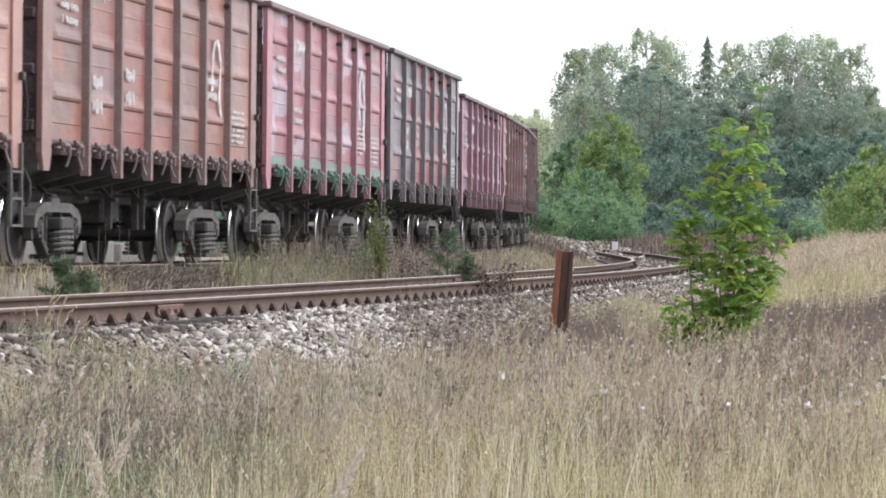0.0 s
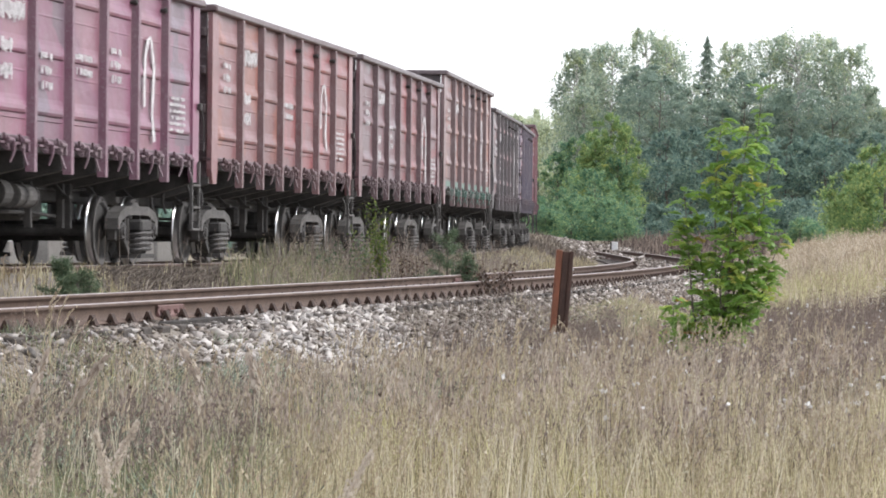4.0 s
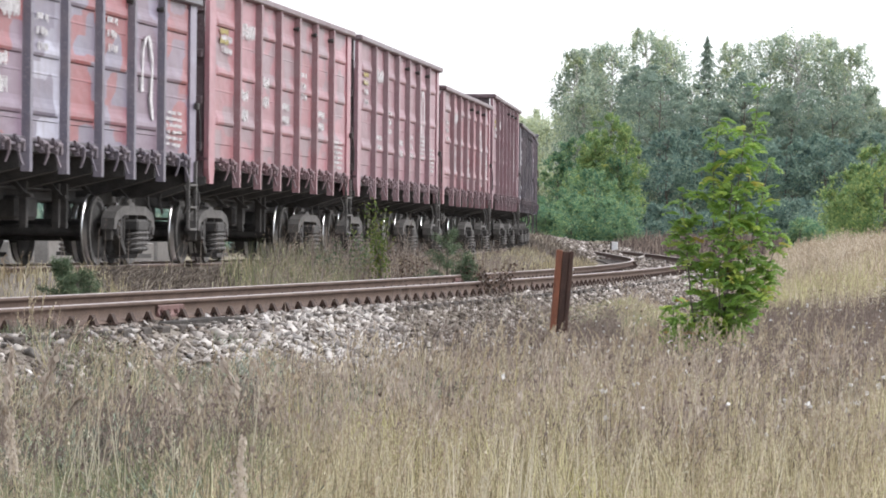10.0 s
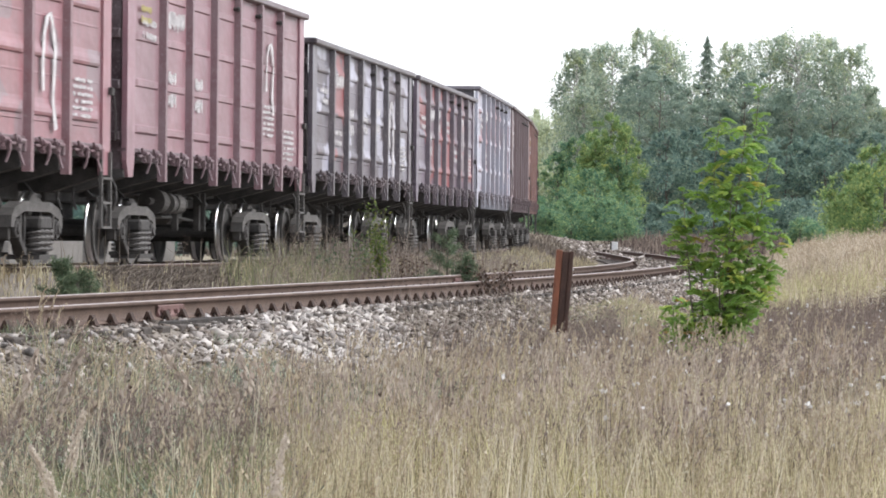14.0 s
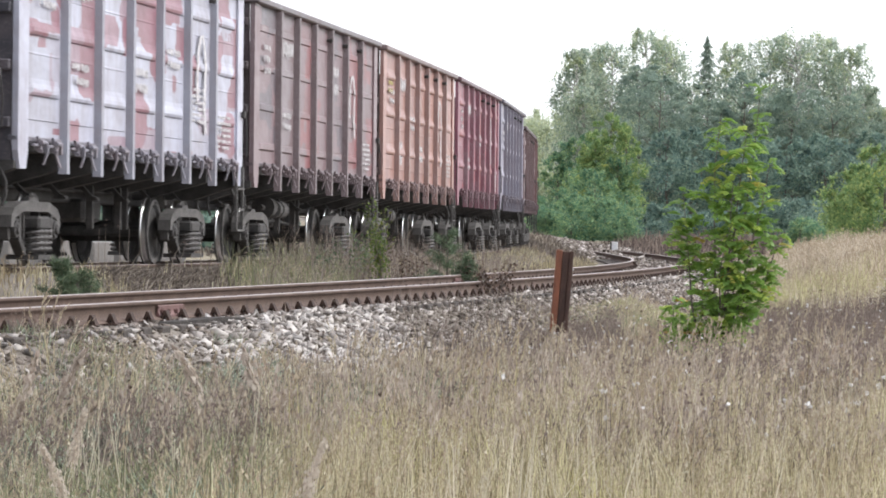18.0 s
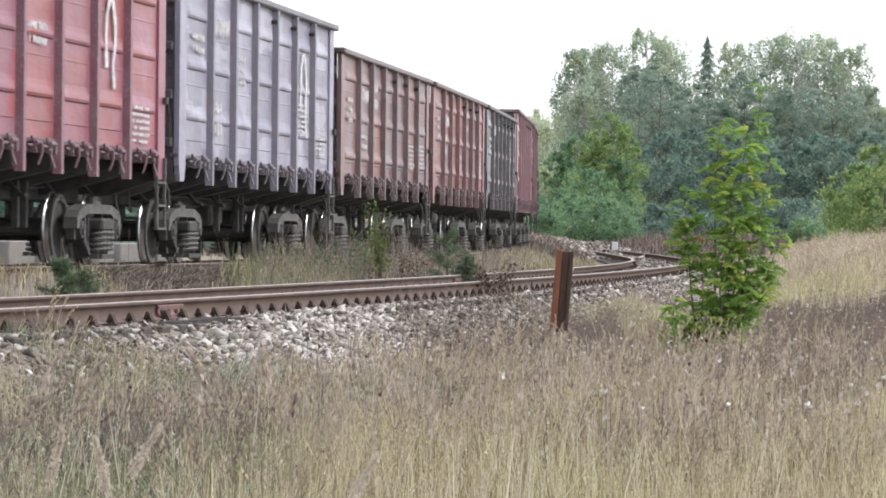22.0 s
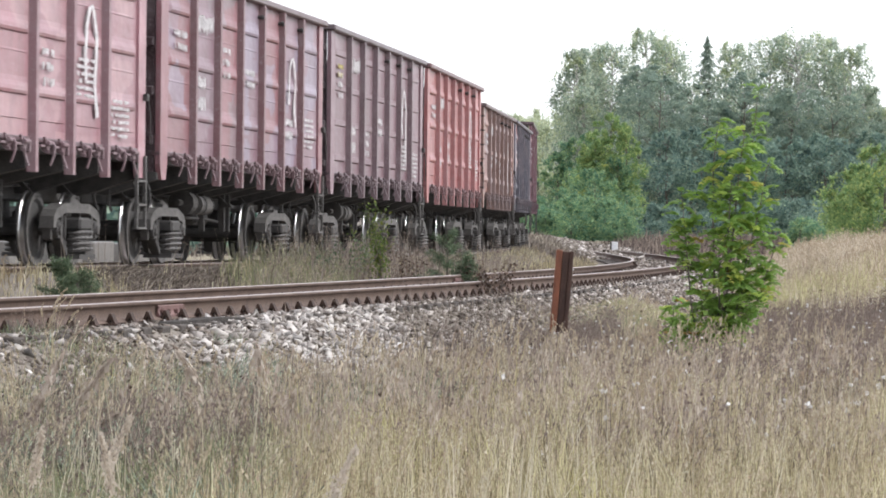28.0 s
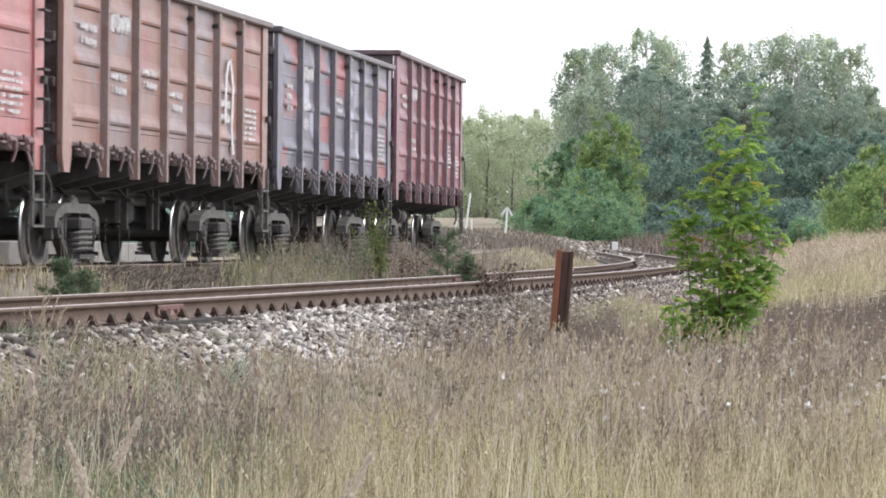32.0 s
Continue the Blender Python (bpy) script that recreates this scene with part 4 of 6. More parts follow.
    v, f = plane_leaves(ps, leaf * (1 if height > 4 else 0.4 + 0.15 * height), rnd, 0.8 if kind == "birch" else 0.1)
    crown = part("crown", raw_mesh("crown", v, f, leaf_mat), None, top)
    crown["kind"] = "stuff"
    return top


def px(x, d):
    """Sideways place on a bearing, d metres away."""
    return (x - 784) / 6385 * d


LOOKS = {"birch": "tall birch tree with loose drooping pale green crown", "pine": "dark green pine tree with clumped crown", "spruce": "pointed dark spruce tree among the birches"}


def make_wood():
    k = 0
    for x, top_y, d, w, kind in (
        (1018, 90, 285, 3.6, "birch"), (1045, 100, 292, 3.6, "birch"), (1080, 82, 290, 5, "birch"), (1140, 58, 295, 6.5, "birch"), (1178, 72, 292, 5, "birch"), (1128, 118, 280, 5.5, "pine"), (1165, 135, 276, 6, "pine"),
        (1248, 68, 296, 13, "spruce"), (1290, 80, 300, 4, "birch"), (1222, 150, 285, 6, "pine"), (1310, 130, 280, 6, "pine"), (1360, 68, 292, 5.5, "birch"), (1410, 58, 290, 6.5, "birch"), (1455, 66, 292, 6.5, "birch"), (1500, 82, 290, 5.5, "birch"), (1525, 150, 288, 4, "birch"), (1570, 190, 284, 5, "birch"), (1640, 120, 290, 8, "birch"),
        (1030, 160, 282, 4, "birch"), (1400, 160, 282, 7, "pine"), (1470, 170, 282, 7, "pine"), (1340, 170, 284, 6, "pine"), (1250, 190, 280, 7, "pine")):
        k += 1
        z0 = 1.3
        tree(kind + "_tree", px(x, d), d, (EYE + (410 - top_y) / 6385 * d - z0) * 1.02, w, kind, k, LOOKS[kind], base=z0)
    for x, top_y, d, w, kind in ((985, 270, 262, 5, "bush"), (1020, 240, 262, 6, "bush"), (1078, 200, 258, 5, "sallow"), (1108, 222, 257, 4, "sallow"), (1050, 232, 257, 4.5, "sallow"), (1040, 265, 257, 4, "sallow"), (1092, 280, 256, 5, "bush"), (1050, 300, 250, 6, "bush"), (950, 350, 248, 4, "bush"), (1160, 360, 246, 3.5, "scrub"), (1010, 345, 240, 5, "bush"), (965, 370, 238, 4, "bush"), (1070, 352, 240, 5, "bush"), (1180, 230, 266, 7, "scrub"), (1240, 225, 268, 8, "scrub"), (1310, 235, 268, 9, "scrub"), (1390, 240, 266, 9, "scrub"), (1460, 235, 266, 9, "scrub"), (1540, 230, 266, 9, "scrub"), (1522, 288, 165, 3.4, "sallow"), (1565, 250, 160, 4.4, "sallow"), (1420, 385, 150, 2.2, "bush"), (1490, 345, 170, 2.4, "sallow"), (1105, 380, 238, 3, "bush"), (1630, 250, 162, 5, "sallow"), (1260, 370, 240, 6, "scrub"), (1330, 360, 240, 6, "scrub"), (1200, 380, 240, 5, "scrub"), (1400, 350, 240, 7, "scrub"), (1470, 350, 250, 7, "scrub")):
        k += 1
        z0 = 1.0
        tree("bush" if kind in ("bush", "sallow") else "scrub_bush", px(x, d), d, EYE + (410 - top_y) / 6385 * d - z0, w, kind, k, "yellow-green sallow bush at the edge of the wood" if kind == "sallow" else "green leafy willow bush at the edge of the wood" if kind == "bush" else "green scrub at the edge of the wood, coloured dark as tree shade", base=z0, group="bushes of the wood")
    for i in range(15):
        k += 1
        x, d = 1065 + 44 * i, 330 + 10 * (i % 3)
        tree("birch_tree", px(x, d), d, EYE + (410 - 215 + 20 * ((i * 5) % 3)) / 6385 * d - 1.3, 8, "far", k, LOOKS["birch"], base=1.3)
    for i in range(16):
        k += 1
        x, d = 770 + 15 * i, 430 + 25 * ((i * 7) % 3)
        tree("birch_tree", px(x, d), d, EYE + (410 - 224 + 10 * ((i * 5) % 4)) / 6385 * d - 1.5, 9, "far", k, "distant birch tinted pale as by haze in the wood behind the line", base=1.5)
    # dark scrub behind the train
    for i in range(26):
        k += 1
        s = -30 + 6.2 * i
        x, y, z, p = main_line.at(s, -13 - 3 * ((i * 5) % 3))
        tree("scrub_bush", float(x), float(y), 2.2 + 0.4 * ((i * 3) % 3), 7.5, "low", k, "low dark scrub beyond the freight train", base=float(z) - 0.5, group="scrub along the line")


make_wood()


# ---- ballast ----
def make_ballast():
    rnd = np.random.default_rng(5)
    ss, ls = np.arange(-30, 320, 0.5), np.arange(-1.9, 3.31, 0.2)
    s, la = np.meshgrid(ss, ls, indexing="ij")
    x, y, z, p = near_line.at(s, la)
    zz = ground_z(x, y) + 0.03 * np.clip((3.3 - la) * 2, -1, 1) + rnd.normal(size=x.shape) * 0.008
    v = np.stack([x, y, zz], -1).reshape(-1, 3)
    w = len(ls)
    i = (np.arange(len(ss) - 1)[:, None] * w + np.arange(w - 1)[None, :]).ravel()
    bed = tagged(new("ballast", raw_mesh("ballast", v, np.stack([i, i + w, i + w + 1, i + 1], 1), GRAVEL, True)), "sloping bed of pale and dirty crushed stone under the track", "ballast", kind="structure")
    s, la = np.meshgrid(np.arange(-60, 330, 1.0), np.arange(-2.4, 2.41, 0.3), indexing="ij")
    x, y, z, p = main_line.at(s, la)
    v = np.stack([x, y, ground_z(x, y) + 0.025 * np.clip((2.4 - np.abs(la)) * 4, -1, 1)], -1).reshape(-1, 3)
    i = (np.arange(s.shape[0] - 1)[:, None] * s.shape[1] + np.arange(s.shape[1] - 1)[None, :]).ravel()
    tagged(new("ballast", raw_mesh("ballast", v, np.stack([i, i + s.shape[1], i + s.shape[1] + 1, i + 1], 1), GRAVEL, True)), "dirty gravel bed under the freight train", "ballast", kind="structure")
    ico = np.array([(-1, -1, -1), (1, -1, -1), (1, 1, -1), (-1, 1, -1), (-1, -1, 1), (1, -1, 1), (1, 1, 1), (-1, 1, 1)]) * 0.62
    tri = np.array([(0, 2, 1), (0, 3, 2), (4, 5, 6), (4, 6, 7), (0, 1, 5), (0, 5, 4), (1, 2, 6), (1, 6, 5), (2, 3, 7), (2, 7, 6), (3, 0, 4), (3, 4, 7)])

    def inside(s_, l_, edge):
        """The heap of newly tipped stone, which slants down the bank."""
        return (s_ + 2.9 * l_ + edge > -2.6) & (s_ + 2.9 * l_ + edge < 4.6)

    def heap(n, s0, s1, l0, l1, size, seed, fresh):
        r = np.random.default_rng(seed)
        s_, l_ = r.uniform(s0, s1, n), r.uniform(l0, l1, n)
        if fresh:
            kept = inside(s_, l_, r.uniform(-0.8, 0.8, n))
            s_, l_, n = s_[kept], l_[kept], int(kept.sum())
        x_, y_, _, _ = near_line.at(s_, l_)
        k = size * r.uniform(0.55, 1.35, n)
        c = np.stack([x_, y_, ground_z(x_, y_) + 0.03 + k * r.uniform(0.0, 0.5, n)], 1)
        stretch = r.uniform(0.6, 1.35, (n, 1, 3)) * np.array([1.3, 1.2, 0.62])
        v_ = (ico[None] + r.normal(size=(n, 8, 3)) * 0.3) * stretch * k[:, None, None]
        a = r.uniform(0, 2 * np.pi, n)
        ca, sa = np.cos(a)[:, None], np.sin(a)[:, None]
        v_ = np.stack([v_[..., 0] * ca - v_[..., 1] * sa, v_[..., 0] * sa + v_[..., 1] * ca, v_[..., 2] + v_[..., 0] * r.normal(size=(n, 1)) * 0.4 + v_[..., 1] * r.normal(size=(n, 1)) * 0.3], -1) + c[:, None]
        return v_.reshape(-1, 3), (tri[None] + np.arange(n)[:, None, None] * 8).reshape(-1, 3)
    for n, s0, s1, l0, l1, size, seed, mat in ((22000, -20, 34, 0.95, 3.0, 0.025, 1, DIRTSTONE), (3600, -9, 2.0, 1.1, 2.7, 0.036, 2, PALESTONE), (650, -16, -4, 1.1, 2.9, 0.031, 3, PALESTONE), (800, 11, 60, 1.0, 2.1, 0.038, 4, PALESTONE), (140, 1, 10, 1.0, 2.5, 0.03, 7, PALESTONE), (2500, 28, 90, -0.6, 2.4, 0.045, 5, DIRTSTONE), (5000, -18, 60, -1.7, 0.62, 0.03, 6, DIRTSTONE), (3500, 88, 230, -1.6, 1.9, 0.06, 8, DIRTSTONE)):
        v_, f_ = heap(n, s0, s1, l0, l1, size, seed, seed == 2)
        o = part("stones", raw_mesh("stones", v_, f_, mat), None, bed)
        o["kind"] = "stuff"
    kinds = []
    for seed in range(6):
        v_ = (ico + np.random.default_rng(seed).normal(size=(8, 3)) * 0.26) * np.array([1.4, 1.0, 0.62])
        kinds.append(raw_mesh("stone", v_, tri, STONE))
    for j in range(290):
        if j < 230:
            l_ = rnd.uniform(1.1, 2.7)
            s_ = rnd.uniform(-2.6, 4.6) - 2.9 * l_
        else:
            s_, l_ = rnd.uniform(-14, -5), rnd.uniform(1.2, 3.0)
        x_, y_, _, _ = near_line.at(s_, l_)
        k = rnd.uniform(0.03, 0.06)
        o = part("stone", kinds[j % 6], None, bed)
        o.matrix_basis = pose(float(x_), float(y_), float(ground_z(x_, y_)) + 0.03 + k * 0.45, rnd.uniform(-25, 25), rnd.uniform(-25, 25), rnd.uniform(0, 360)) @ Matrix.Scale(k, 4)


make_ballast()


def make_old_plank():
    """A tarred timber left lying along the ballast."""
    x, y, z, p = near_line.at(-6.3, 1.22)
    bm = bmesh.new()
    prism(bm, [(-1.2, -0.03), (-1.1, 0.018), (0.4, 0.028), (1.1, 0.012), (1.2, -0.03)], "y", -0.07, 0.07)
    bmesh.ops.bevel(bm, geom=bm.edges[:], offset=0.008, segments=1, affect="EDGES")
    o = tagged(new("old_plank", mesh_of("old_plank", bm, TAR)), "dark tarred timber plank lying on the ballast", "plank")
    o.matrix_basis = pose(float(x), float(y), float(ground_z(x, y)) + 0.055, 0, 0, math.degrees(float(p)) - 1)


make_old_plank()


# ---- grass ----
def blotch(x, y, seed=0.0, size=2.5):
    """Slow uneven field between 0 and 1."""
    return 0.5 + 0.25 * (np.sin(x / size * 2.1 + seed) * np.cos(y / size * 0.9 + 2 * seed) + np.sin(x / size * 0.9 - y / size * 0.7 + 3 * seed + 1))


def grass_patch(name, pts, h, mat, seed, label, lean=0.22, width=0.003, head=0.0, headmat=None, headsize=(0.12, 0.008)):
    """Blades (and seed heads) rooted at pts, joined in one mesh."""
    rnd = np.random.default_rng(seed)
    n = len(pts)
    root = np.stack([pts[:, 0], pts[:, 1], ground_z(pts[:, 0], pts[:, 1]) - 0.03], 1)
    near_bed = np.clip((near_line.offset(pts[:, 0], pts[:, 1])[0] - 1.0) / 2.6, 0.35, 1) if name in ("dry_grass", "grey_green_herbs") else 1.0
    hh = h * rnd.uniform(0.4, 1.25, n) * near_bed * (0.62 + 0.76 * blotch(pts[:, 0], pts[:, 1] * 0.4, 3.0 + seed, 0.33))
    hollow = 0.5 * np.exp(-(((pts[:, 0] / pts[:, 1] - 0.048) / 0.018) ** 2 + ((pts[:, 1] - 42.5) / 4.5) ** 2))
    hh = hh * (1 - hollow)
    an = rnd.uniform(0, 2 * np.pi, n)
    ln = np.abs(rnd.normal(size=n)) * lean
    gust = 0.015 + 0.05 * (blotch(pts[:, 0], pts[:, 1], 7.0, 1.3) - 0.5)
    d = np.stack([np.cos(an) * ln + gust, np.sin(an) * ln, np.ones(n)], 1)
    side = np.stack([np.ones(n), rnd.normal(size=n) * 0.5, np.zeros(n)], 1)
    w = (width * rnd.uniform(0.6, 1.5, n))[:, None] * side
    mid = root + d * np.array([0.45, 0.45, 1]) * (hh * 0.55)[:, None]
    tip = root + d * np.array([1.3, 1.3, 1]) * hh[:, None]
    v = np.stack([root - w, root + w, mid + w * 0.8, mid - w * 0.8, tip + w * 0.25, tip - w * 0.25], 1).reshape(-1, 3)
    i = np.arange(n) * 6
    f = np.concatenate([np.stack([i, i + 1, i + 2, i + 3], 1), np.stack([i + 3, i + 2, i + 4, i + 5], 1)])
    ob = tagged(new(name, raw_mesh(name, v, f, mat)), label, "herbs" if "herb" in name else "grass", kind="stuff")
    if head:
        sel = rnd.random(n) < head
        t, dd = tip[sel], (tip - mid)[sel]
        dd /= np.linalg.norm(dd, axis=1, keepdims=True)
        m = len(t)
        L, W = (headsize[0] * rnd.uniform(0.6, 1.3, m))[:, None], (headsize[1] * rnd.uniform(0.6, 1.5, m))[:, None]
        nod = np.stack([np.full(m, 0.35), rnd.normal(size=m) * 0.2, np.full(m, -0.1)], 1) * L * rnd.uniform(0, 1.2, (m, 1))
        tris = []
        bits = 6 if headsize[0] < 0.15 else 18
        for j in range(bits):
            k = j / (bits - 1) - 0.35
            c = t + dd * L * k + nod * max(0, k) ** 2 + rnd.normal(size=(m, 3)) * W * (1.2 if j < bits * 0.6 else 0.5)
            e1 = rnd.normal(size=(m, 3)) * W * (0.8 if bits == 6 else 0.4)
            tris.append(np.stack([c - dd * L * 0.12 - e1 * 0.5, c + e1, c + dd * L * 0.16], 1))
        vv = np.concatenate(tris).reshape(-1, 3)
        o = part("seed_heads", raw_mesh("seed_heads", vv, np.arange(len(vv)).reshape(-1, 3), headmat), None, ob)
        o["kind"] = "stuff"
    return ob


def scatter(n, y0, y1, seed, keep=None, x0=-0.14, x1=0.14):
    """Roots spread over the visible wedge between two distances."""
    rnd = np.random.default_rng(seed)
    y = y0 + (y1 - y0) * rnd.random(n)
    p = np.stack([rnd.uniform(x0, x1, n) * y, y], 1)
    return p[keep(p[:, 0], p[:, 1])] if keep else p


def beside(x, y, lo=2.0):
    return near_line.offset(x, y)[0] > lo + 0.65 * np.exp(-(((y - 38.5) / 4.0) ** 2)) + 0.5 * np.sin(y * 1.7) + 0.3 * np.sin(y * 0.6 + 1)


def heathy(x, y):
    """How far the withered brown grass has the upper hand."""
    patch = np.exp(-(((x - 1.7) / 1.6) ** 2 + ((y - 40) / 3.5) ** 2))
    green = np.exp(-(((x - 2.6) / 0.8) ** 2 + ((y - 52) / 5) ** 2))
    rise = (1 - green) * np.clip((x / y - 0.075) / 0.02, 0, 1) * np.clip((y - 26) / 8, 0, 1) * np.clip((66 - y) / 18, 0, 1)
    broad = 0.8 * (1 - green) * np.clip((x / y - 0.0) / 0.05, 0, 1) * np.clip((y - 27) / 5, 0, 1) * np.clip((66 - y) / 18, 0, 1)
    return np.clip(np.maximum(np.maximum(patch * 1.2, rise), broad) + 0.06 + 0.9 * (blotch(x, y, 2.0, 1.7) - 0.42), 0, 1)


def verdant(x, y):
    """How far the grey-green herbs below the ballast hold the ground."""
    return np.clip((-0.035 - x / y) / 0.04, 0, 1) * np.clip((y - 13) / 5, 0.4, 1) * np.clip((36 - y) / 4, 0, 1) * np.clip(0.3 + 1.2 * blotch(x, y * 0.5, 4.0, 0.8), 0, 1)


def straw(x, y):
    r = np.random.default_rng(11).random(len(x))
    return beside(x, y) & (r > heathy(x, y) * 0.9) & (r > verdant(x, y) * 0.85)


def verdure(x, y):
    return beside(x, y, 1.6) & (np.random.default_rng(21).random(len(x)) < verdant(x, y))


def rising(x, y):
    return beside(x, y) & (np.random.default_rng(22).random(len(x)) < np.clip((x / y - 0.07) / 0.03, 0, 1))


def heath(x, y):
    r = np.random.default_rng(12).random(len(x))
    return beside(x, y, 1.7) & (r < heathy(x, y))


def lush(x, y):
    r = np.random.default_rng(13).random(len(x))
    left = 0.8 * np.exp(-(((x + 3.2) / 1.6) ** 2 + ((y - 30) / 4.5) ** 2))
    mid = 1.5 * np.exp(-(((x - 2.5) / 1.1) ** 2 + ((y - 50) / 6) ** 2))
    front = 0.2 * np.clip(blotch(x, y, 5.0, 1.6) * 2 - 0.9, 0, 1)
    return (beside(x, y) | ((near_line.offset(x, y)[0] > 1.45) & (mid > 0.3))) & (r < np.maximum(np.maximum(left, mid), front))


def between_side(x, y):
    ln, lm = near_line.offset(x, y)[0], main_line.offset(x, y)[0]
    return (ln < -1.7) & (lm > 1.25)


def weedy(x, y):
    r = np.random.default_rng(14).random(len(x))
    q = x / y * 6385 + 784
    return between_side(x, y) & (r < np.clip((q - 430) / 150, 0.04, 1))


def reedy(x, y):
    return beside(x, y, 4.0)


def verge(x, y):
    ln = near_line.offset(x, y)[0]
    r = np.random.default_rng(15).random(len(x))
    return (ln > 1.05) & (ln < 3.2) & (r < np.clip((ln - 0.9) / 1.3, 0.08, 1)) & (blotch(x, y, 1.0, 0.5) + 0.5 * r > 0.5)


def paler(x, y):
    r = np.random.default_rng(17).random(len(x))
    return beside(x, y, 4.0) & (r < np.clip(blotch(x, y, 9.0, 1.4) * 2.2 - 0.85, 0, 1) * np.clip((36 - y) / 6, 0, 1) * np.clip((x / y + 0.1) / 0.05, 0.1, 1))


def herby(x, y):
    ln = near_line.offset(x, y)[0]
    r = np.random.default_rng(16).random(len(x))
    q = x / y * 6385 + 784
    return (ln > 1.2) & (ln < 4.6) & (r < np.clip((ln - 1.0) / 1.2, 0.1, 1) * np.exp(-(((q - 830) / 150) ** 2)))


def strip(n, y0, y1, l0, l1, seed):
    """Roots between two offsets from the near line."""
    rnd = np.random.default_rng(seed)
    y, ln = rnd.uniform(y0, y1, n), l0 + (l1 - l0) * rnd.random(n)
    return np.stack([np.interp(y, near_line.y, near_line.x) + ln / np.sin(np.interp(y, near_line.y, near_line.phi)), y], 1)


def bare(x, y):
    """Grass between the tracks, with a trodden brown gap in it."""
    r = np.random.default_rng(18).random(len(x))
    gap = np.exp(-(((x / y + 0.074) / 0.017) ** 4)) * (y > 44)
    return between_side(x, y) & (r > gap * 0.93)


def fading(x, y):
    """Between the tracks, thinning out towards the trodden gap."""
    r = np.random.default_rng(20).random(len(x))
    return between_side(x, y) & (r < np.clip((x / y + 0.066) / 0.03, 0, 1))


grass_patch("dry_grass", scatter(125000, 19, 50, 1, straw), 0.4, DRYGRASS, 1, "tall dry straw-coloured meadow grass gone to seed", width=0.0025, lean=0.19, head=0.35, headmat=PLUME, headsize=(0.08, 0.005))
grass_patch("dry_grass", scatter(150000, 20, 75, 2, heath), 0.42, HEATHGRASS, 2, "withered brownish-mauve grass on the slope", width=0.0026, lean=0.2, head=0.5, headmat=HEATHPLUME, headsize=(0.09, 0.007))
grass_patch("dry_grass", scatter(70000, 50, 125, 3, straw), 0.45, FARSTRAW, 3, "dry straw-coloured grass on the rise beyond", width=0.006, head=0.5, headmat=PLUME, headsize=(0.12, 0.01))
grass_patch("dry_grass", scatter(60000, 19, 60, 4, lush), 0.27, GREENGRASS, 4, "patches of fresh green grass among the straw", width=0.003, lean=0.4)
grass_patch("dry_grass", strip(17000, 44, 57, 1.6, 4.4, 24), 0.32, GREENGRASS, 24, "yellow-green grass growing up to the ballast's edge", width=0.0035, lean=0.35)
grass_patch("dry_grass", strip(8000, 45, 57, 1.65, 4.2, 25), 0.36, PALEGRASS, 25, "pale straw standing over the green grass by the ballast", width=0.003, lean=0.25, head=0.5, headmat=PLUME, headsize=(0.08, 0.006))
grass_patch("track_weeds", strip(9000, 36, 48, 2.35, 3.5, 26), 0.36, WEEDGRASS, 26, "dark mauve withered herbs along the foot of the ballast", width=0.003, lean=0.35, head=0.7, headmat=HEATHPLUME, headsize=(0.07, 0.009))
grass_patch("grey_green_herbs", strip(8000, 23, 31.5, 1.9, 3.8, 27), 0.38, HERB, 27, "grey-green leafy herbs below the ballast", width=0.0045, lean=0.7)
grass_patch("grey_green_herbs", strip(5000, 20.5, 26, 3.0, 5.2, 28), 0.4, HERB, 28, "dull grey-green herbs standing in the grass", width=0.0045, lean=0.45, head=0.4, headmat=WEEDGRASS, headsize=(0.05, 0.009))
grass_patch("track_grass", scatter(70000, 32, 120, 5, bare), 0.2, DRYGRASS, 5, "short dry grass between the two tracks", width=0.005, head=0.2, headmat=PLUME, headsize=(0.08, 0.008))
grass_patch("track_grass", scatter(60000, 40, 80, 29, between_side, -0.096, -0.052), 0.1, WEEDGRASS, 29, "trodden brown grass stubble between the two tracks", width=0.012, lean=0.9)
grass_patch("track_weeds", scatter(2600, 49, 62, 35, fading, -0.066, -0.024), 0.38, GREENGRASS, 35, "yellow-green weeds growing before the freight train", width=0.005, lean=0.35, head=0.3, headmat=PLUME, headsize=(0.07, 0.01))
grass_patch("track_weeds", scatter(14000, 44, 74, 6, weedy), 0.6, TANWEED, 6, "tall brown withered weeds between the two tracks", width=0.005, head=0.6, headmat=HEATHPLUME, headsize=(0.08, 0.01), lean=0.3)
grass_patch("track_weeds", scatter(20000, 74, 125, 46, weedy), 0.16, WEEDGRASS, 46, "low withered weeds between the tracks farther on", width=0.007, head=0.3, headmat=HEATHPLUME, headsize=(0.08, 0.01), lean=0.3)
grass_patch("track_grass", scatter(9000, 30, 60, 7, verge), 0.17, HEATHGRASS, 7, "thin dry tufts growing through the ballast", width=0.0028, lean=0.8)
grass_patch("track_weeds", scatter(16000, 33, 60, 22, herby), 0.4, WEEDGRASS, 22, "brown withered herbs overgrowing the ballast", width=0.003, lean=0.35, head=0.6, headmat=HEATHPLUME, headsize=(0.06, 0.008))
grass_patch("dry_grass", scatter(90000, 19, 40, 23, paler), 0.36, PALEGRASS, 23, "pale yellowish grass in drifts among the straw", width=0.0022, lean=0.2, head=0.1, headmat=PLUME, headsize=(0.07, 0.004))
grass_patch("dry_grass", scatter(2600, 20, 38, 8, reedy), 0.6, DRYGRASS, 8, "tall pale reed-grass stalks with nodding plumes", width=0.0028, head=0.8, headmat=PLUME, headsize=(0.14, 0.009), lean=0.14)
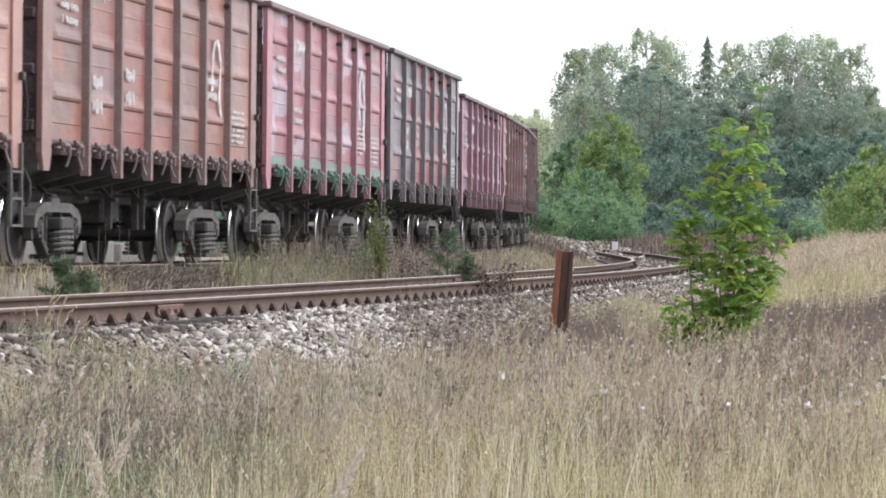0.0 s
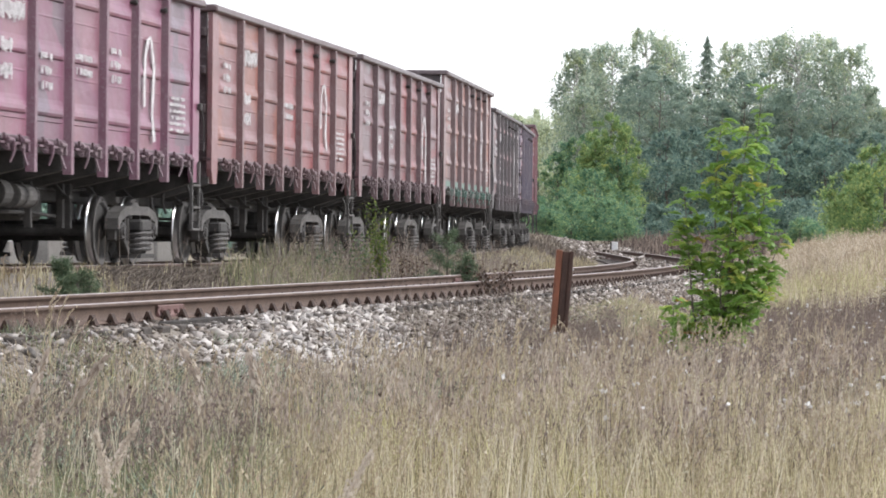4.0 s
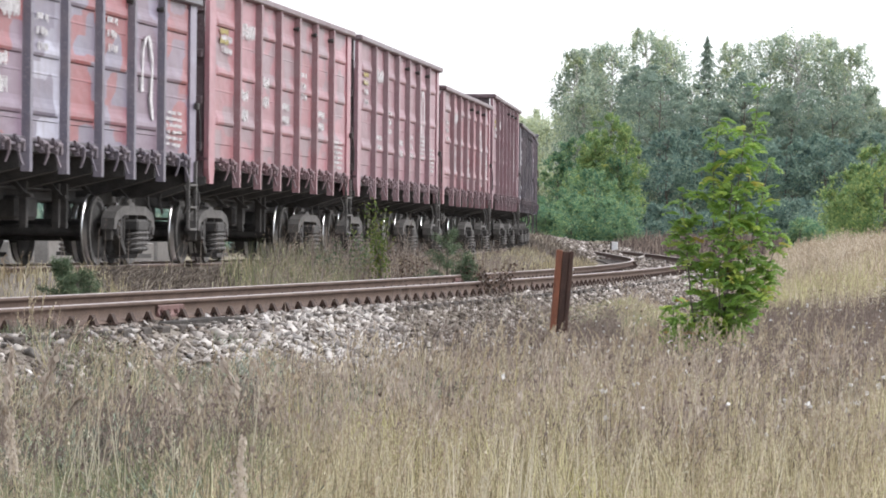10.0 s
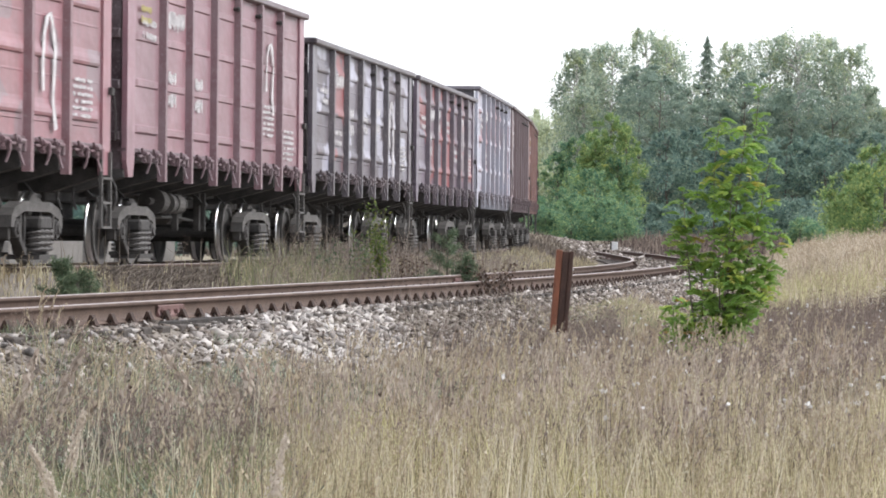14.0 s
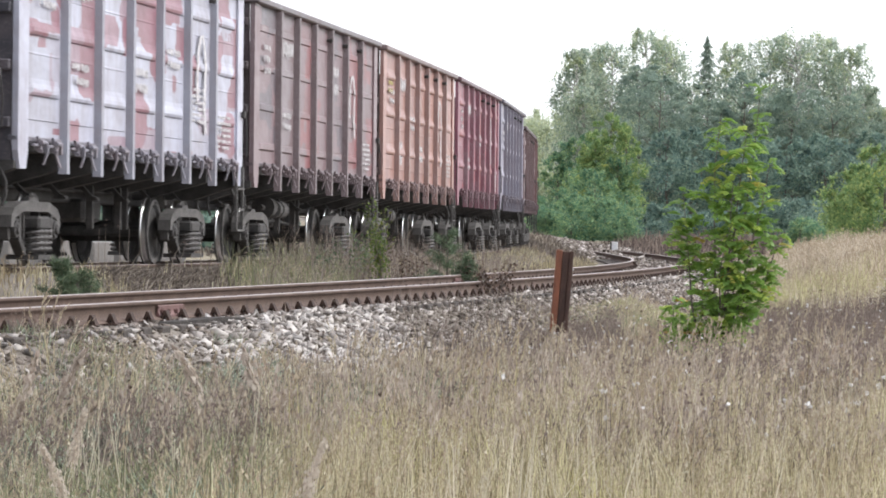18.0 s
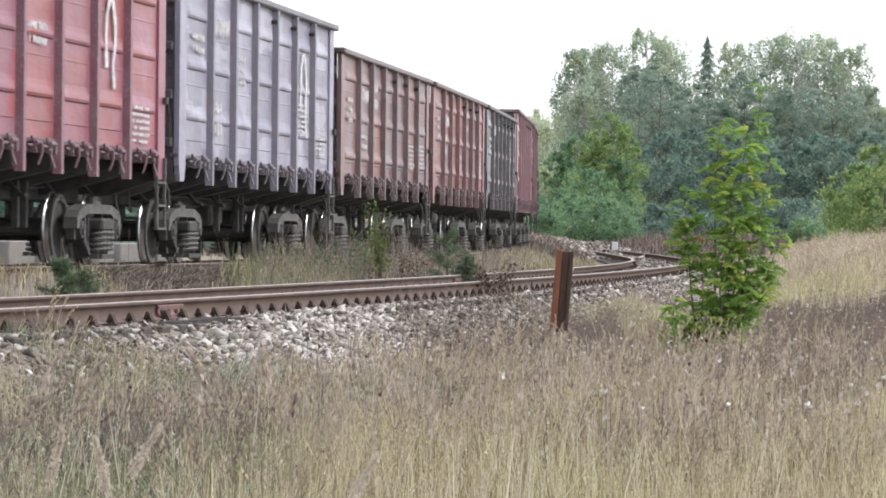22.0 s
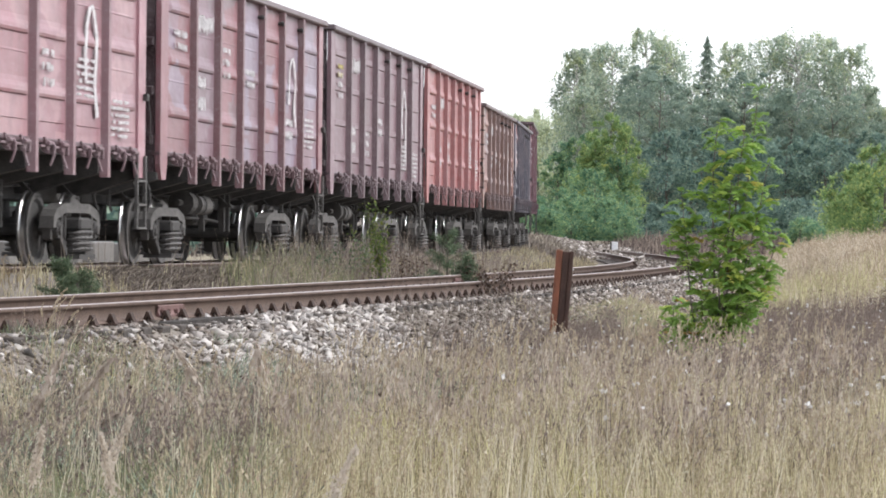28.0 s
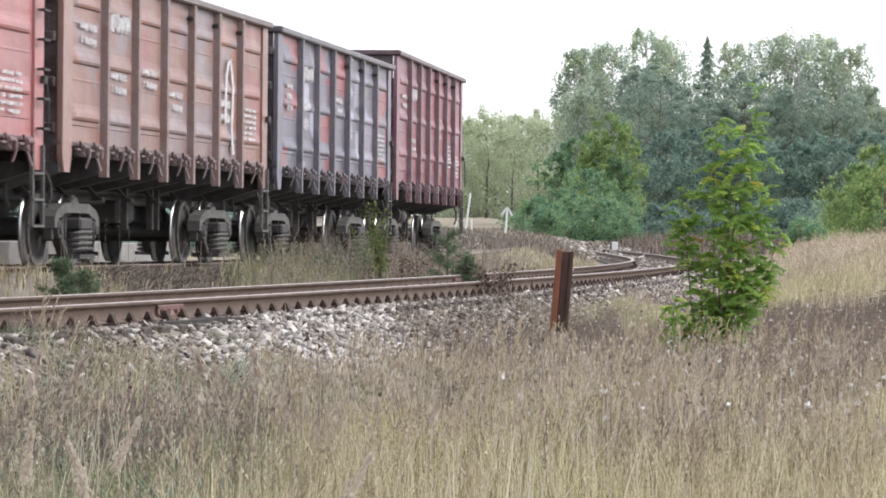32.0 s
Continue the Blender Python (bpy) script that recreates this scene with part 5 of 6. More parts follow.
grass_patch("dry_grass", scatter(3400, 15, 40, 31, beside), 0.5, STEM, 31, "single bleached stems standing over the meadow", width=0.0034, head=0.5, headmat=STEM, headsize=(0.07, 0.006), lean=0.14)
grass_patch("dry_grass", scatter(1800, 19, 28, 33, reedy, -0.13, -0.05), 0.46, HEATHGRASS, 33, "mauve-brown grass panicles hanging over the herbs", width=0.0024, head=0.85, headmat=HEATHPLUME, headsize=(0.1, 0.009), lean=0.3)
grass_patch("dry_grass", scatter(2600, 19, 34, 34, reedy), 0.44, HEATHGRASS, 34, "brownish panicles scattered through the straw", width=0.0022, head=0.9, headmat=HEATHPLUME, headsize=(0.09, 0.007), lean=0.3)
grass_patch("dry_grass", scatter(5000, 20, 44, 21, beside), 0.48, WEEDGRASS, 21, "dark withered stalks standing among the straw", width=0.0028, head=0.7, headmat=HEATHPLUME, headsize=(0.1, 0.01), lean=0.2)
grass_patch("grey_green_herbs", scatter(30000, 14.6, 36, 36, verdure, -0.14, -0.03), 0.37, HERB, 36, "grey-green herbs and fresh grass below the ballast", width=0.005, lean=0.5)
grass_patch("dry_grass", scatter(26000, 14.6, 36, 37, verdure, -0.14, -0.03), 0.38, GREENGRASS, 37, "fresh green blades among the grey herbs", width=0.003, lean=0.35)
grass_patch("dry_grass", scatter(520, 19.5, 28, 38, reedy, -0.13, 0.0), 0.5, HEATHGRASS, 38, "soft mauve feathery plumes over the herbs", width=0.0028, head=1.0, headmat=DUSKPLUME, headsize=(0.2, 0.016), lean=0.16)
grass_patch("dry_grass", scatter(700, 32, 44, 39, beside, -0.02, 0.115), 0.52, STEM, 39, "pale nodding plumes rising over the brown grass", width=0.0032, head=1.0, headmat=PLUME, headsize=(0.2, 0.011), lean=0.14)
grass_patch("dry_grass", scatter(1500, 19.5, 32, 40, reedy, -0.05, 0.135), 0.5, DRYGRASS, 40, "pinkish-beige plumes over the straw", width=0.0028, head=1.0, headmat=DUSKPLUME, headsize=(0.19, 0.011), lean=0.16)
grass_patch("dry_grass", scatter(24000, 28, 54, 41, rising, 0.07, 0.14), 0.42, WEEDGRASS, 41, "dark withered stalks on the brown rise", width=0.0032, head=0.7, headmat=HEATHPLUME, headsize=(0.09, 0.009), lean=0.22)
grass_patch("dry_grass", scatter(12000, 14.6, 19, 42, straw), 0.42, DRYGRASS, 42, "tall dry straw near the viewer", width=0.0022, lean=0.16, head=0.35, headmat=PLUME, headsize=(0.08, 0.005))
grass_patch("track_weeds", scatter(9000, 38, 44, 43, lambda x, y: beside(x, y, 2.2), 0.022, 0.066), 0.3, WEEDGRASS, 43, "dark mauve withered herbs round the foot of the post", width=0.0034, lean=0.35, head=0.6, headmat=HEATHPLUME, headsize=(0.07, 0.009))
grass_patch("dry_grass", scatter(9000, 15, 30, 44, verdure, -0.14, -0.03), 0.42, HEATHGRASS, 44, "withered mauve stalks among the grey herbs", width=0.0026, lean=0.25, head=0.6, headmat=HEATHPLUME, headsize=(0.1, 0.007))
grass_patch("dry_grass", scatter(600, 15, 30, 45, verdure, -0.14, -0.03), 0.6, STEM, 45, "bleached stems standing over the herbs", width=0.003, lean=0.16, head=0.7, headmat=PLUME, headsize=(0.18, 0.009))
grass_patch("dry_grass", scatter(9000, 54, 74, 47, lambda x, y: beside(x, y) & (blotch(x, y * 0.6, 2.5, 1.6) > 0.5), 0.085, 0.14), 0.45, PALEGRASS, 47, "yellowish-green grass in drifts on the rise", width=0.005, head=0.3, headmat=PLUME, headsize=(0.1, 0.008))
grass_patch("track_weeds", scatter(2200, 50, 64, 48, lambda x, y: beside(x, y) & (blotch(x, y * 0.7, 6.5, 1.1) > 0.55), 0.07, 0.14), 0.5, WEEDGRASS, 48, "dark withered herbs standing on the rise", width=0.006, head=0.9, headmat=WEED, headsize=(0.06, 0.012), lean=0.3)


def crest(x, y):
    r = np.random.default_rng(19).random(len(x))
    return (near_line.offset(x, y)[0] > 2.5) & (r < np.clip((x / y - 0.088) / 0.01, 0, 1))


grass_patch("dry_grass", scatter(22000, 67, 105, 30, crest, 0.08, 0.14), 0.5, FARSTRAW, 30, "bleached pale grass on the crest of the mound", width=0.006, head=0.6, headmat=PLUME, headsize=(0.12, 0.012))


def far_meadow(x, y):
    return near_line.offset(x, y)[0] > 1.7


grass_patch("dry_grass", scatter(30000, 125, 245, 9, far_meadow), 0.8, HEATHGRASS, 9, "distant dry grass before the wood", width=0.02)
grass_patch("track_grass", scatter(30000, 120, 250, 10, lambda x, y: near_line.offset(x, y)[0] < -1.6), 0.25, WEEDGRASS, 10, "distant withered grass along the line", width=0.02)


def make_specks(name, n, size, mat, seed, label, x0, x1, y0, y1, h):
    """Small flower or seed heads on stalks."""
    p = scatter(n, y0, y1, seed, beside, x0, x1)
    rnd = np.random.default_rng(seed)
    z = ground_z(p[:, 0], p[:, 1]) + h * rnd.uniform(0.6, 1.25, len(p))
    c = np.stack([p[:, 0], p[:, 1], z], 1)
    v1, f1 = plane_leaves(np.repeat(c, 5, 0) + rnd.normal(size=(5 * len(c), 3)) * size * 0.4, size, rnd, 0, 0.8)
    st = np.stack([c + [-0.002, 0, 0], c + [0.002, 0, 0], c * [1, 1, 0] + np.stack([0 * z + 0.002, 0 * z, ground_z(p[:, 0], p[:, 1])], 1), c * [1, 1, 0] + np.stack([0 * z - 0.002, 0 * z, ground_z(p[:, 0], p[:, 1])], 1)], 1).reshape(-1, 3)
    ob = tagged(new(name, raw_mesh(name, v1, f1, mat)), label, "flowers", kind="stuff")
    part("stalks", raw_mesh("stalks", st, np.arange(len(st)).reshape(-1, 4), WEEDGRASS), None, ob)["kind"] = "stuff"


make_specks("white_flowers", 420, 0.015, WHITE, 31, "small white flower heads scattered in the dry grass", 0.01, 0.135, 20, 62, 0.5)
make_specks("seed_umbels", 110, 0.017, WEED, 32, "dark dried seed umbels standing in the grass", -0.12, 0.135, 22, 62, 0.6)


# ---- rowan sapling ----
def pinnate(seed):
    """A rowan leaf: leaflets in pairs along a drooping stalk."""
    rnd = random.Random(seed)
    vs, fs = [], []

    def leaflet(c, d, length, w):
        d = d.normalized()
        side = d.cross(Vector((0, 0, 1))).normalized()
        tip = c + d * length + Vector((0, 0, -0.25 * length))
        m1, m2 = c + d * length * 0.35, c + d * length * 0.72 + Vector((0, 0, -0.08 * length))
        k = len(vs)
        vs.extend([c, m1 + side * w + Vector((0, 0, -w * 0.4)), m1 - side * w + Vector((0, 0, -w * 0.4)), m2 + side * w * 0.85, m2 - side * w * 0.85, tip, m1 + Vector((0, 0, w * 0.2))])
        fs.extend([(k, k + 6, k + 1), (k, k + 2, k + 6), (k + 1, k + 6, k + 3), (k + 6, k + 2, k + 4), (k + 6, k + 4, k + 3), (k + 3, k + 4, k + 5)])
    for i in range(6):
        t = (i + 1) / 6
        c = Vector((0.18 * t, 0, 0.03 * math.sin(3 * t) - 0.06 * t * t))
        for sd in (-1, 1):
            leaflet(c, Vector((0.45, sd, rnd.uniform(-0.3, 0.1))), rnd.uniform(0.055, 0.08) * (1 - 0.25 * t), 0.023)
    leaflet(Vector((0.18, 0, -0.04)), Vector((1, 0, -0.4)), 0.07, 0.024)
    k = len(vs)
    vs.extend([Vector((0, -0.003, 0)), Vector((0, 0.003, 0)), Vector((0.18, 0, -0.04)), Vector((0.09, 0, 0.02))])
    fs.append((k, k + 1, k + 2))
    fs.append((k, k + 2, k + 3))
    return raw_mesh("leaf", [tuple(v) for v in vs], np.array(fs), ROWANLEAF)


def make_rowan(x, y, seed, count, stalks):
    """Several thin stems; short twigs in loose layers, each with a spray of leaves.
    Each stalk: where its tip stands over the foot, its height, where the leaves begin, sprays, reach of the twigs."""
    rnd = random.Random(seed)
    z = float(ground_z(x, y))
    rowan = tagged(new("rowan_sapling"), "bright green young rowan with a few orange leaves", "sapling")
    rowan.matrix_basis = pose(x, y, z - 0.03)
    kinds = [pinnate(s) for s in range(5)]
    spread = [[v.co.copy() for v in me.vertices] for me in kinds]
    tris = [[tuple(f.vertices) for f in me.polygons] for me in kinds]
    placed = []
    twigs = bmesh.new()
    for tx, ty, h, low, sprays, reach in stalks:
        pts = [Vector((tx * t ** 0.7 + rnd.uniform(-0.03, 0.03), ty * t ** 0.7, h * t)) for t in (0, 0.2, 0.4, 0.6, 0.8, 1.0)]
        bm = bmesh.new()
        for j in range(5):
            tube(bm, pts[j], pts[j + 1], 0.015 * (1.05 - j / 6), 0.015 * (1.05 - (j + 1) / 6), 6)
        part("stem", bm, BARK, rowan)
        for i in range(sprays):
            u = low + (1 - low) * (i + rnd.random()) / sprays
            t = u * 4.999
            c = pts[int(t)].lerp(pts[int(t) + 1], t - int(t))
            r = reach * (1 - 0.75 * u ** 3) * rnd.uniform(0.25, 1.0)
            a = i * 2.4 + rnd.uniform(-0.5, 0.5)
            e = c + Vector((math.cos(a) * r, math.sin(a) * r, 0.3 * r))
            tube(twigs, c, e, 0.006, 0.004, 5)
            n = rnd.choice((4, 5, 6)) if u < 0.85 else rnd.choice((3, 4))
            for j in range(n):
                w = a + (j - (n - 1) / 2) * 0.95 + rnd.uniform(-0.3, 0.3)
                q = c.lerp(e, rnd.uniform(0.45, 1.0))
                k = rnd.uniform(0.8, 1.15) * (1.0 if u < 0.7 else 0.85)
                placed.append(pose(q.x, q.y, q.z + rnd.uniform(-0.04, 0.05), rnd.uniform(-38, 38), rnd.uniform(-45, 25), math.degrees(w)) @ Matrix.Scale(k, 4))
    part("branchwork", twigs, BARK, rowan)["kind"] = "stuff"
    rnd.shuffle(placed)
    verts, faces = [], []
    for i, m in enumerate(placed):
        if i < count:
            part("leaf", kinds[i % 5], None, rowan).matrix_basis = m
        else:
            n0 = len(verts)
            verts.extend(tuple(m @ v) for v in spread[i % 5])
            faces.extend(tuple(n0 + q for q in f) for f in tris[i % 5])
    if faces:
        part("foliage", raw_mesh("foliage", verts, np.array(faces), ROWANLEAF), None, rowan)["kind"] = "stuff"
    return rowan


rowan_tree = make_rowan(px(1260, 40.3), 40.3, 4, 290, (
    (0.38, 0.0, 2.86, 0.2, 26, 0.27), (0.07, 0.15, 3.08, 0.6, 9, 0.11), (0.56, 0.35, 3.36, 0.64, 8, 0.09), (0.22, -0.2, 2.3, 0.15, 15, 0.3), (-0.36, -0.05, 2.2, 0.62, 11, 0.12),
    (0.6, -0.1, 2.5, 0.3, 14, 0.16), (0.78, 0.1, 1.72, 0.55, 11, 0.14), (-0.14, 0.1, 1.6, 0.2, 10, 0.22), (0.1, -0.3, 1.6, 0.15, 12, 0.25), (0.36, -0.2, 1.3, 0.2, 9, 0.2), (-0.3, 0.0, 0.8, 0.25, 11, 0.14), (0.26, 0.1, 0.85, 0.2, 7, 0.16)))
rowan_shoot = make_rowan(px(1205, 42.0), 42.0, 9, 60, ((-0.06, 0, 0.95, 0.3, 9, 0.1), (0.08, 0.05, 0.7, 0.3, 6, 0.1)))
rowan_shoot["label"] = "small rowan shoot with yellowing leaves"


# ---- shrubs between the tracks ----
def young_pine(x, y, height, width, seed, label):
    rnd = np.random.default_rng(seed)
    z = float(ground_z(x, y))
    top = tagged(new("young_pine"), label, "sapling", "young pines between the tracks")
    top.matrix_basis = pose(x, y, z - 0.03)
    bm = bmesh.new()
    tube(bm, (0, 0, 0), (0, 0, height), 0.018, 0.006, 6)
    needles = []
    for i in range(34):
        u = (i + 0.5) / 34
        a = rnd.uniform(0, 2 * math.pi)
        r = width / 2 * (1 - 0.75 * u) * rnd.uniform(0.5, 1.1)
        c0 = np.array((0, 0, height * u * 0.9))
        c1 = np.array((r * math.cos(a), r * math.sin(a), height * (u * 0.9 + 0.12)))
        tube(bm, c0, c1, 0.006, 0.003, 4)
        m = 75
        f = rnd.uniform(0.25, 1.05, (m, 1))
        needles.append(c0 + (c1 - c0) * f + rnd.normal(size=(m, 3)) * 0.025)
    part("trunk", bm, BARK, top)
    p = np.concatenate(needles)
    v, f = plane_leaves(p, 0.055, rnd, -0.6, 0.09)
    o = part("needles", raw_mesh("needles", v, f, GREENPINE), None, top)
    o["kind"] = "stuff"


young_pine(px(792, 56), 56, 0.95, 1.25, 1, "small dark green pine between the tracks")
young_pine(px(826, 55.5), 55.5, 0.55, 0.6, 2, "small dark green pine between the tracks")
young_pine(px(138, 40), 40, 0.5, 1.15, 3, "low green pine shoot beside the track")
young_pine(px(112, 40.4), 40.4, 0.6, 0.9, 4, "low green pine shoot beside the track")


def leafy_shrub(x, y, height, width, seed, mat, label, leaves=900, size=0.022):
    rnd = np.random.default_rng(seed)
    z = float(ground_z(x, y))
    top = tagged(new("birch_sapling"), label, "sapling")
    top.matrix_basis = pose(x, y, z - 0.03)
    ps = []
    for i in range(9):
        a = rnd.uniform(0, 2 * math.pi)
        h = height * rnd.uniform(0.5, 1.0)
        e = np.array((width / 2 * math.cos(a) * rnd.uniform(0.3, 1), width / 2 * math.sin(a), h))
        bm = bmesh.new()
        tube(bm, (0, 0, 0), tuple(e * [0.4, 0.4, 0.55]), 0.009, 0.006, 5)
        tube(bm, tuple(e * [0.4, 0.4, 0.55]), tuple(e), 0.006, 0.003, 5)
        part("stem", bm, BARK, top)
        t = rnd.uniform(0.35, 1.0, (leaves // 9, 1))
        ps.append(e * np.concatenate([t * 0.9, t * 0.9, t], 1) + rnd.normal(size=(leaves // 9, 3)) * 0.06)
    v, f = plane_leaves(np.concatenate(ps), size, rnd, 0.3, 0.7)
    o = part("leaves", raw_mesh("leaves", v, f, mat), None, top)
    o["kind"] = "stuff"


leafy_shrub(px(676, 55), 55, 1.55, 0.6, 1, ROWAN, "slender yellow-green birch sapling between the tracks", 700, 0.026)
leafy_shrub(px(640, 57), 57, 1.1, 0.9, 2, ROWAN, "slender yellow-green birch sapling between the tracks", 380)
leafy_shrub(px(600, 56), 56, 1.0, 1.6, 3, GREENPINE, "dull grey-green shrub between the tracks", 900)
leafy_shrub(px(700, 58), 58, 0.8, 1.6, 5, WEED, "withered brown bush between the tracks", 700)
leafy_shrub(px(880, 48), 48, 0.55, 0.8, 6, WEED, "withered brown herb beside the ballast", 500)


# ---- post, marker, signs, platform ----
def make_post():
    d = 44.5
    x, y = px(986, d), d
    z = float(ground_z(x, y))
    h = EYE - z + 0.1 - (440 - 410) / 6385 * d
    post = tagged(new("marker_post"), "rust-red weathered post leaning beside the track", "post")
    post.matrix_basis = pose(x, y, z - 0.1, 0, 4.2, 0)
    bm = bmesh.new()
    box(bm, -0.105, -0.03, -0.1, 0.1, 0, h, 0.01)
    part("front_flange", bm, POSTM, post)
    # web and back flange: recess shade comes from the darker rust colour
    bm = bmesh.new()
    box(bm, -0.03, 0.06, -0.075, 0.03, 0, h - 0.015, 0.008)
    part("web", bm, SHADERUST, post)
    bm = bmesh.new()
    box(bm, 0.06, 0.11, -0.1, 0.1, 0, h - 0.008, 0.01)
    part("back_flange", bm, SHADERUST, post)


make_post()


def make_marker():
    x, y = px(1087, 175), 175
    z = float(ground_z(x, y))
    m = tagged(new("marker_stone"), "small white marker stone with a dark edge", "marker")
    m.matrix_basis = pose(x, y, z)
    h = EYE - 15 / 6385 * y - z
    bm = bmesh.new()
    box(bm, -0.13, 0.17, -0.1, 0.1, 0, h, 0.02)
    part("stone", bm, SIGNW, m)
    bm = bmesh.new()
    box(bm, -0.2, -0.13, -0.1, 0.1, 0, h - 0.02, 0.01)
    part("edge", bm, SOOT, m)


make_marker()


def make_crossing_sign(xp, d, top_y, foot_y, lean, arrow, label):
    x, y = px(xp, d), d
    z0 = EYE - (foot_y - 410) / 6385 * d - 0.3
    h = EYE - (top_y - 410) / 6385 * d - z0
    sign = tagged(new("crossing_sign" if arrow else "white_post"), label, "road sign" if arrow else "post", "signs at the level crossing")
    sign.matrix_basis = pose(x, y, z0, 0, lean, 0)
    bm = bmesh.new()
    tube(bm, (0, 0, -0.6), (0, 0, h), 0.07, 0.06, 8)
    part("pole", bm, SIGNW, sign)
    if arrow:
        for a in (-1, 1):
            bm = bmesh.new()
            prism(bm, [(0, h), (a * 0.08, h + 0.02), (a * 0.42, h - 0.5), (a * 0.28, h - 0.55)], "y", -0.1 - 0.02 * a, -0.07 - 0.02 * a)
            part("blade", bm, SIGNW, sign)


make_crossing_sign(893, 235, 366, 420, 4, True, "white crossing sign on a leaning pole")
make_crossing_sign(806, 240, 378, 412, 1, False, "white post at the level crossing")
make_crossing_sign(834, 245, 386, 412, 0, False, "white post at the level crossing")
make_crossing_sign(880, 236, 411, 421, 0, False, "short white post at the level crossing")
make_crossing_sign(822, 238, 340, 411, 7, False, "raised pale barrier pole at the level crossing")


def make_platform():
    rnd = random.Random(3)
    plat = tagged(new("platform_edge"), "low weathered concrete platform edge beyond the train", "platform", kind="structure")
    for i in range(14):
        s = -24 + 4.6 * i
        x, y, z, p = main_line.at(s, -7.5)
        bm = bmesh.new()
        k = rnd.uniform(1.2, 2.0)
        box(bm, -k, k, -0.25, 0.25, -0.5, rnd.uniform(0.3, 0.42), 0.03)
        o = part("slab", bm, CONC, plat)
        o.matrix_basis = pose(float(x), float(y), float(z) - 0.1, 0, 0, math.degrees(float(p)) + rnd.uniform(-4, 4))


make_platform()


# ---- reed-grass tufts that sway ----
tufts = []


def make_tufts():
    rnd = np.random.default_rng(41)
    kinds = []
    for seed in range(6):
        r = np.random.default_rng(seed + 60)
        n, big, tall = ((7, 1.0, 1.0), (3, 2.8, 1.0), (1, 2.2, 1.7))[max(0, seed - 3)]
        bits = []
        for i in range(n):
            a, l_ = r.uniform(0, 6.28), r.uniform(0.02, 0.2)
            h = r.uniform(0.45, 0.72) if tall == 1 else 0.76
            b = np.array((r.normal() * 0.03, r.normal() * 0.03, 0))
            m = b + np.array((math.cos(a) * l_ * 0.4, math.sin(a) * l_ * 0.4, h * 0.55))
            t = b + np.array((math.cos(a) * l_ + 0.05, math.sin(a) * l_, h))
            w = np.array((0.0028, 0, 0))
            v = np.array([b - w, b + w, m + w * 0.8, m - w * 0.8, t + w * 0.3, t - w * 0.3])
            d = (t - m) / np.linalg.norm(t - m)
            L, e = r.uniform(0.12, 0.17) * (0.5 + 0.5 * big), np.array((0.1, 0.0, -0.03)) * r.uniform(0.2, 1.0)
            hv = []
            fine = 1.0 if tall == 1 else 0.42
            for j in range(int(30 * big / fine ** 2)):
                k = r.uniform(0, 1)
                c = t + d * L * (k - 0.2) + e * k * k + r.normal(size=3) * 0.006 * big * (1 - k * 0.7)
                q = r.normal(size=3) * 0.0035 * big * fine
                hv.append((c - d * L * 0.07 * fine, c + q, c + d * L * 0.1 * fine + e * 0.1 * fine, c - q))
            hv = np.array(hv).reshape(-1, 3)
            bits.append((raw_mesh("stalk", v, np.array([(0, 1, 2, 3), (3, 2, 4, 5)]), DRYGRASS), raw_mesh("plume", hv, np.arange(len(hv)).reshape(-1, 4), PLUME if seed < 4 else DUSKPLUME if seed == 4 else REEDPLUME)))
        kinds.append(bits)
    spots = [(90, 20.5), (60, 21), (500, 21.2), (410, 22), (40, 22.5), (20, 24), (150, 23), (95, 27), (230, 24.5), (330, 26), (420, 23.2), (480, 27), (545, 24), (610, 30), (700, 26), (820, 31), (870, 35), (905, 38), (960, 39.5), (1010, 38), (1080, 36), (1150, 37), (1225, 39), (1245, 40), (1262, 39.4), (1330, 33), (1400, 35), (1480, 31)]
    reeds = [(245, 12.0), (52, 12.5), (128, 13.0), (492, 11.4)]
    for i, (q, d) in enumerate(spots + reeds):
        t = tagged(new("reed_grass_tuft"), "tall reed grass with large feathery plumes, bending in the wind" if i >= len(spots) else "pale tuft of reed grass with feathery plumes, swaying", "grass tuft", "swaying tufts of reed grass")
        x, y = px(q, d), d
        t.matrix_basis = pose(x, y, float(ground_z(x, y)) - 0.02)
        for stalk, plume in kinds[5 if i >= len(spots) else 4 if i < 4 else i % 4]:
            part("plume", plume, None, part("stalk", stalk, None, t))
        tufts.append((t, i, 0.95 if i >= len(spots) else 0.5))


make_tufts()


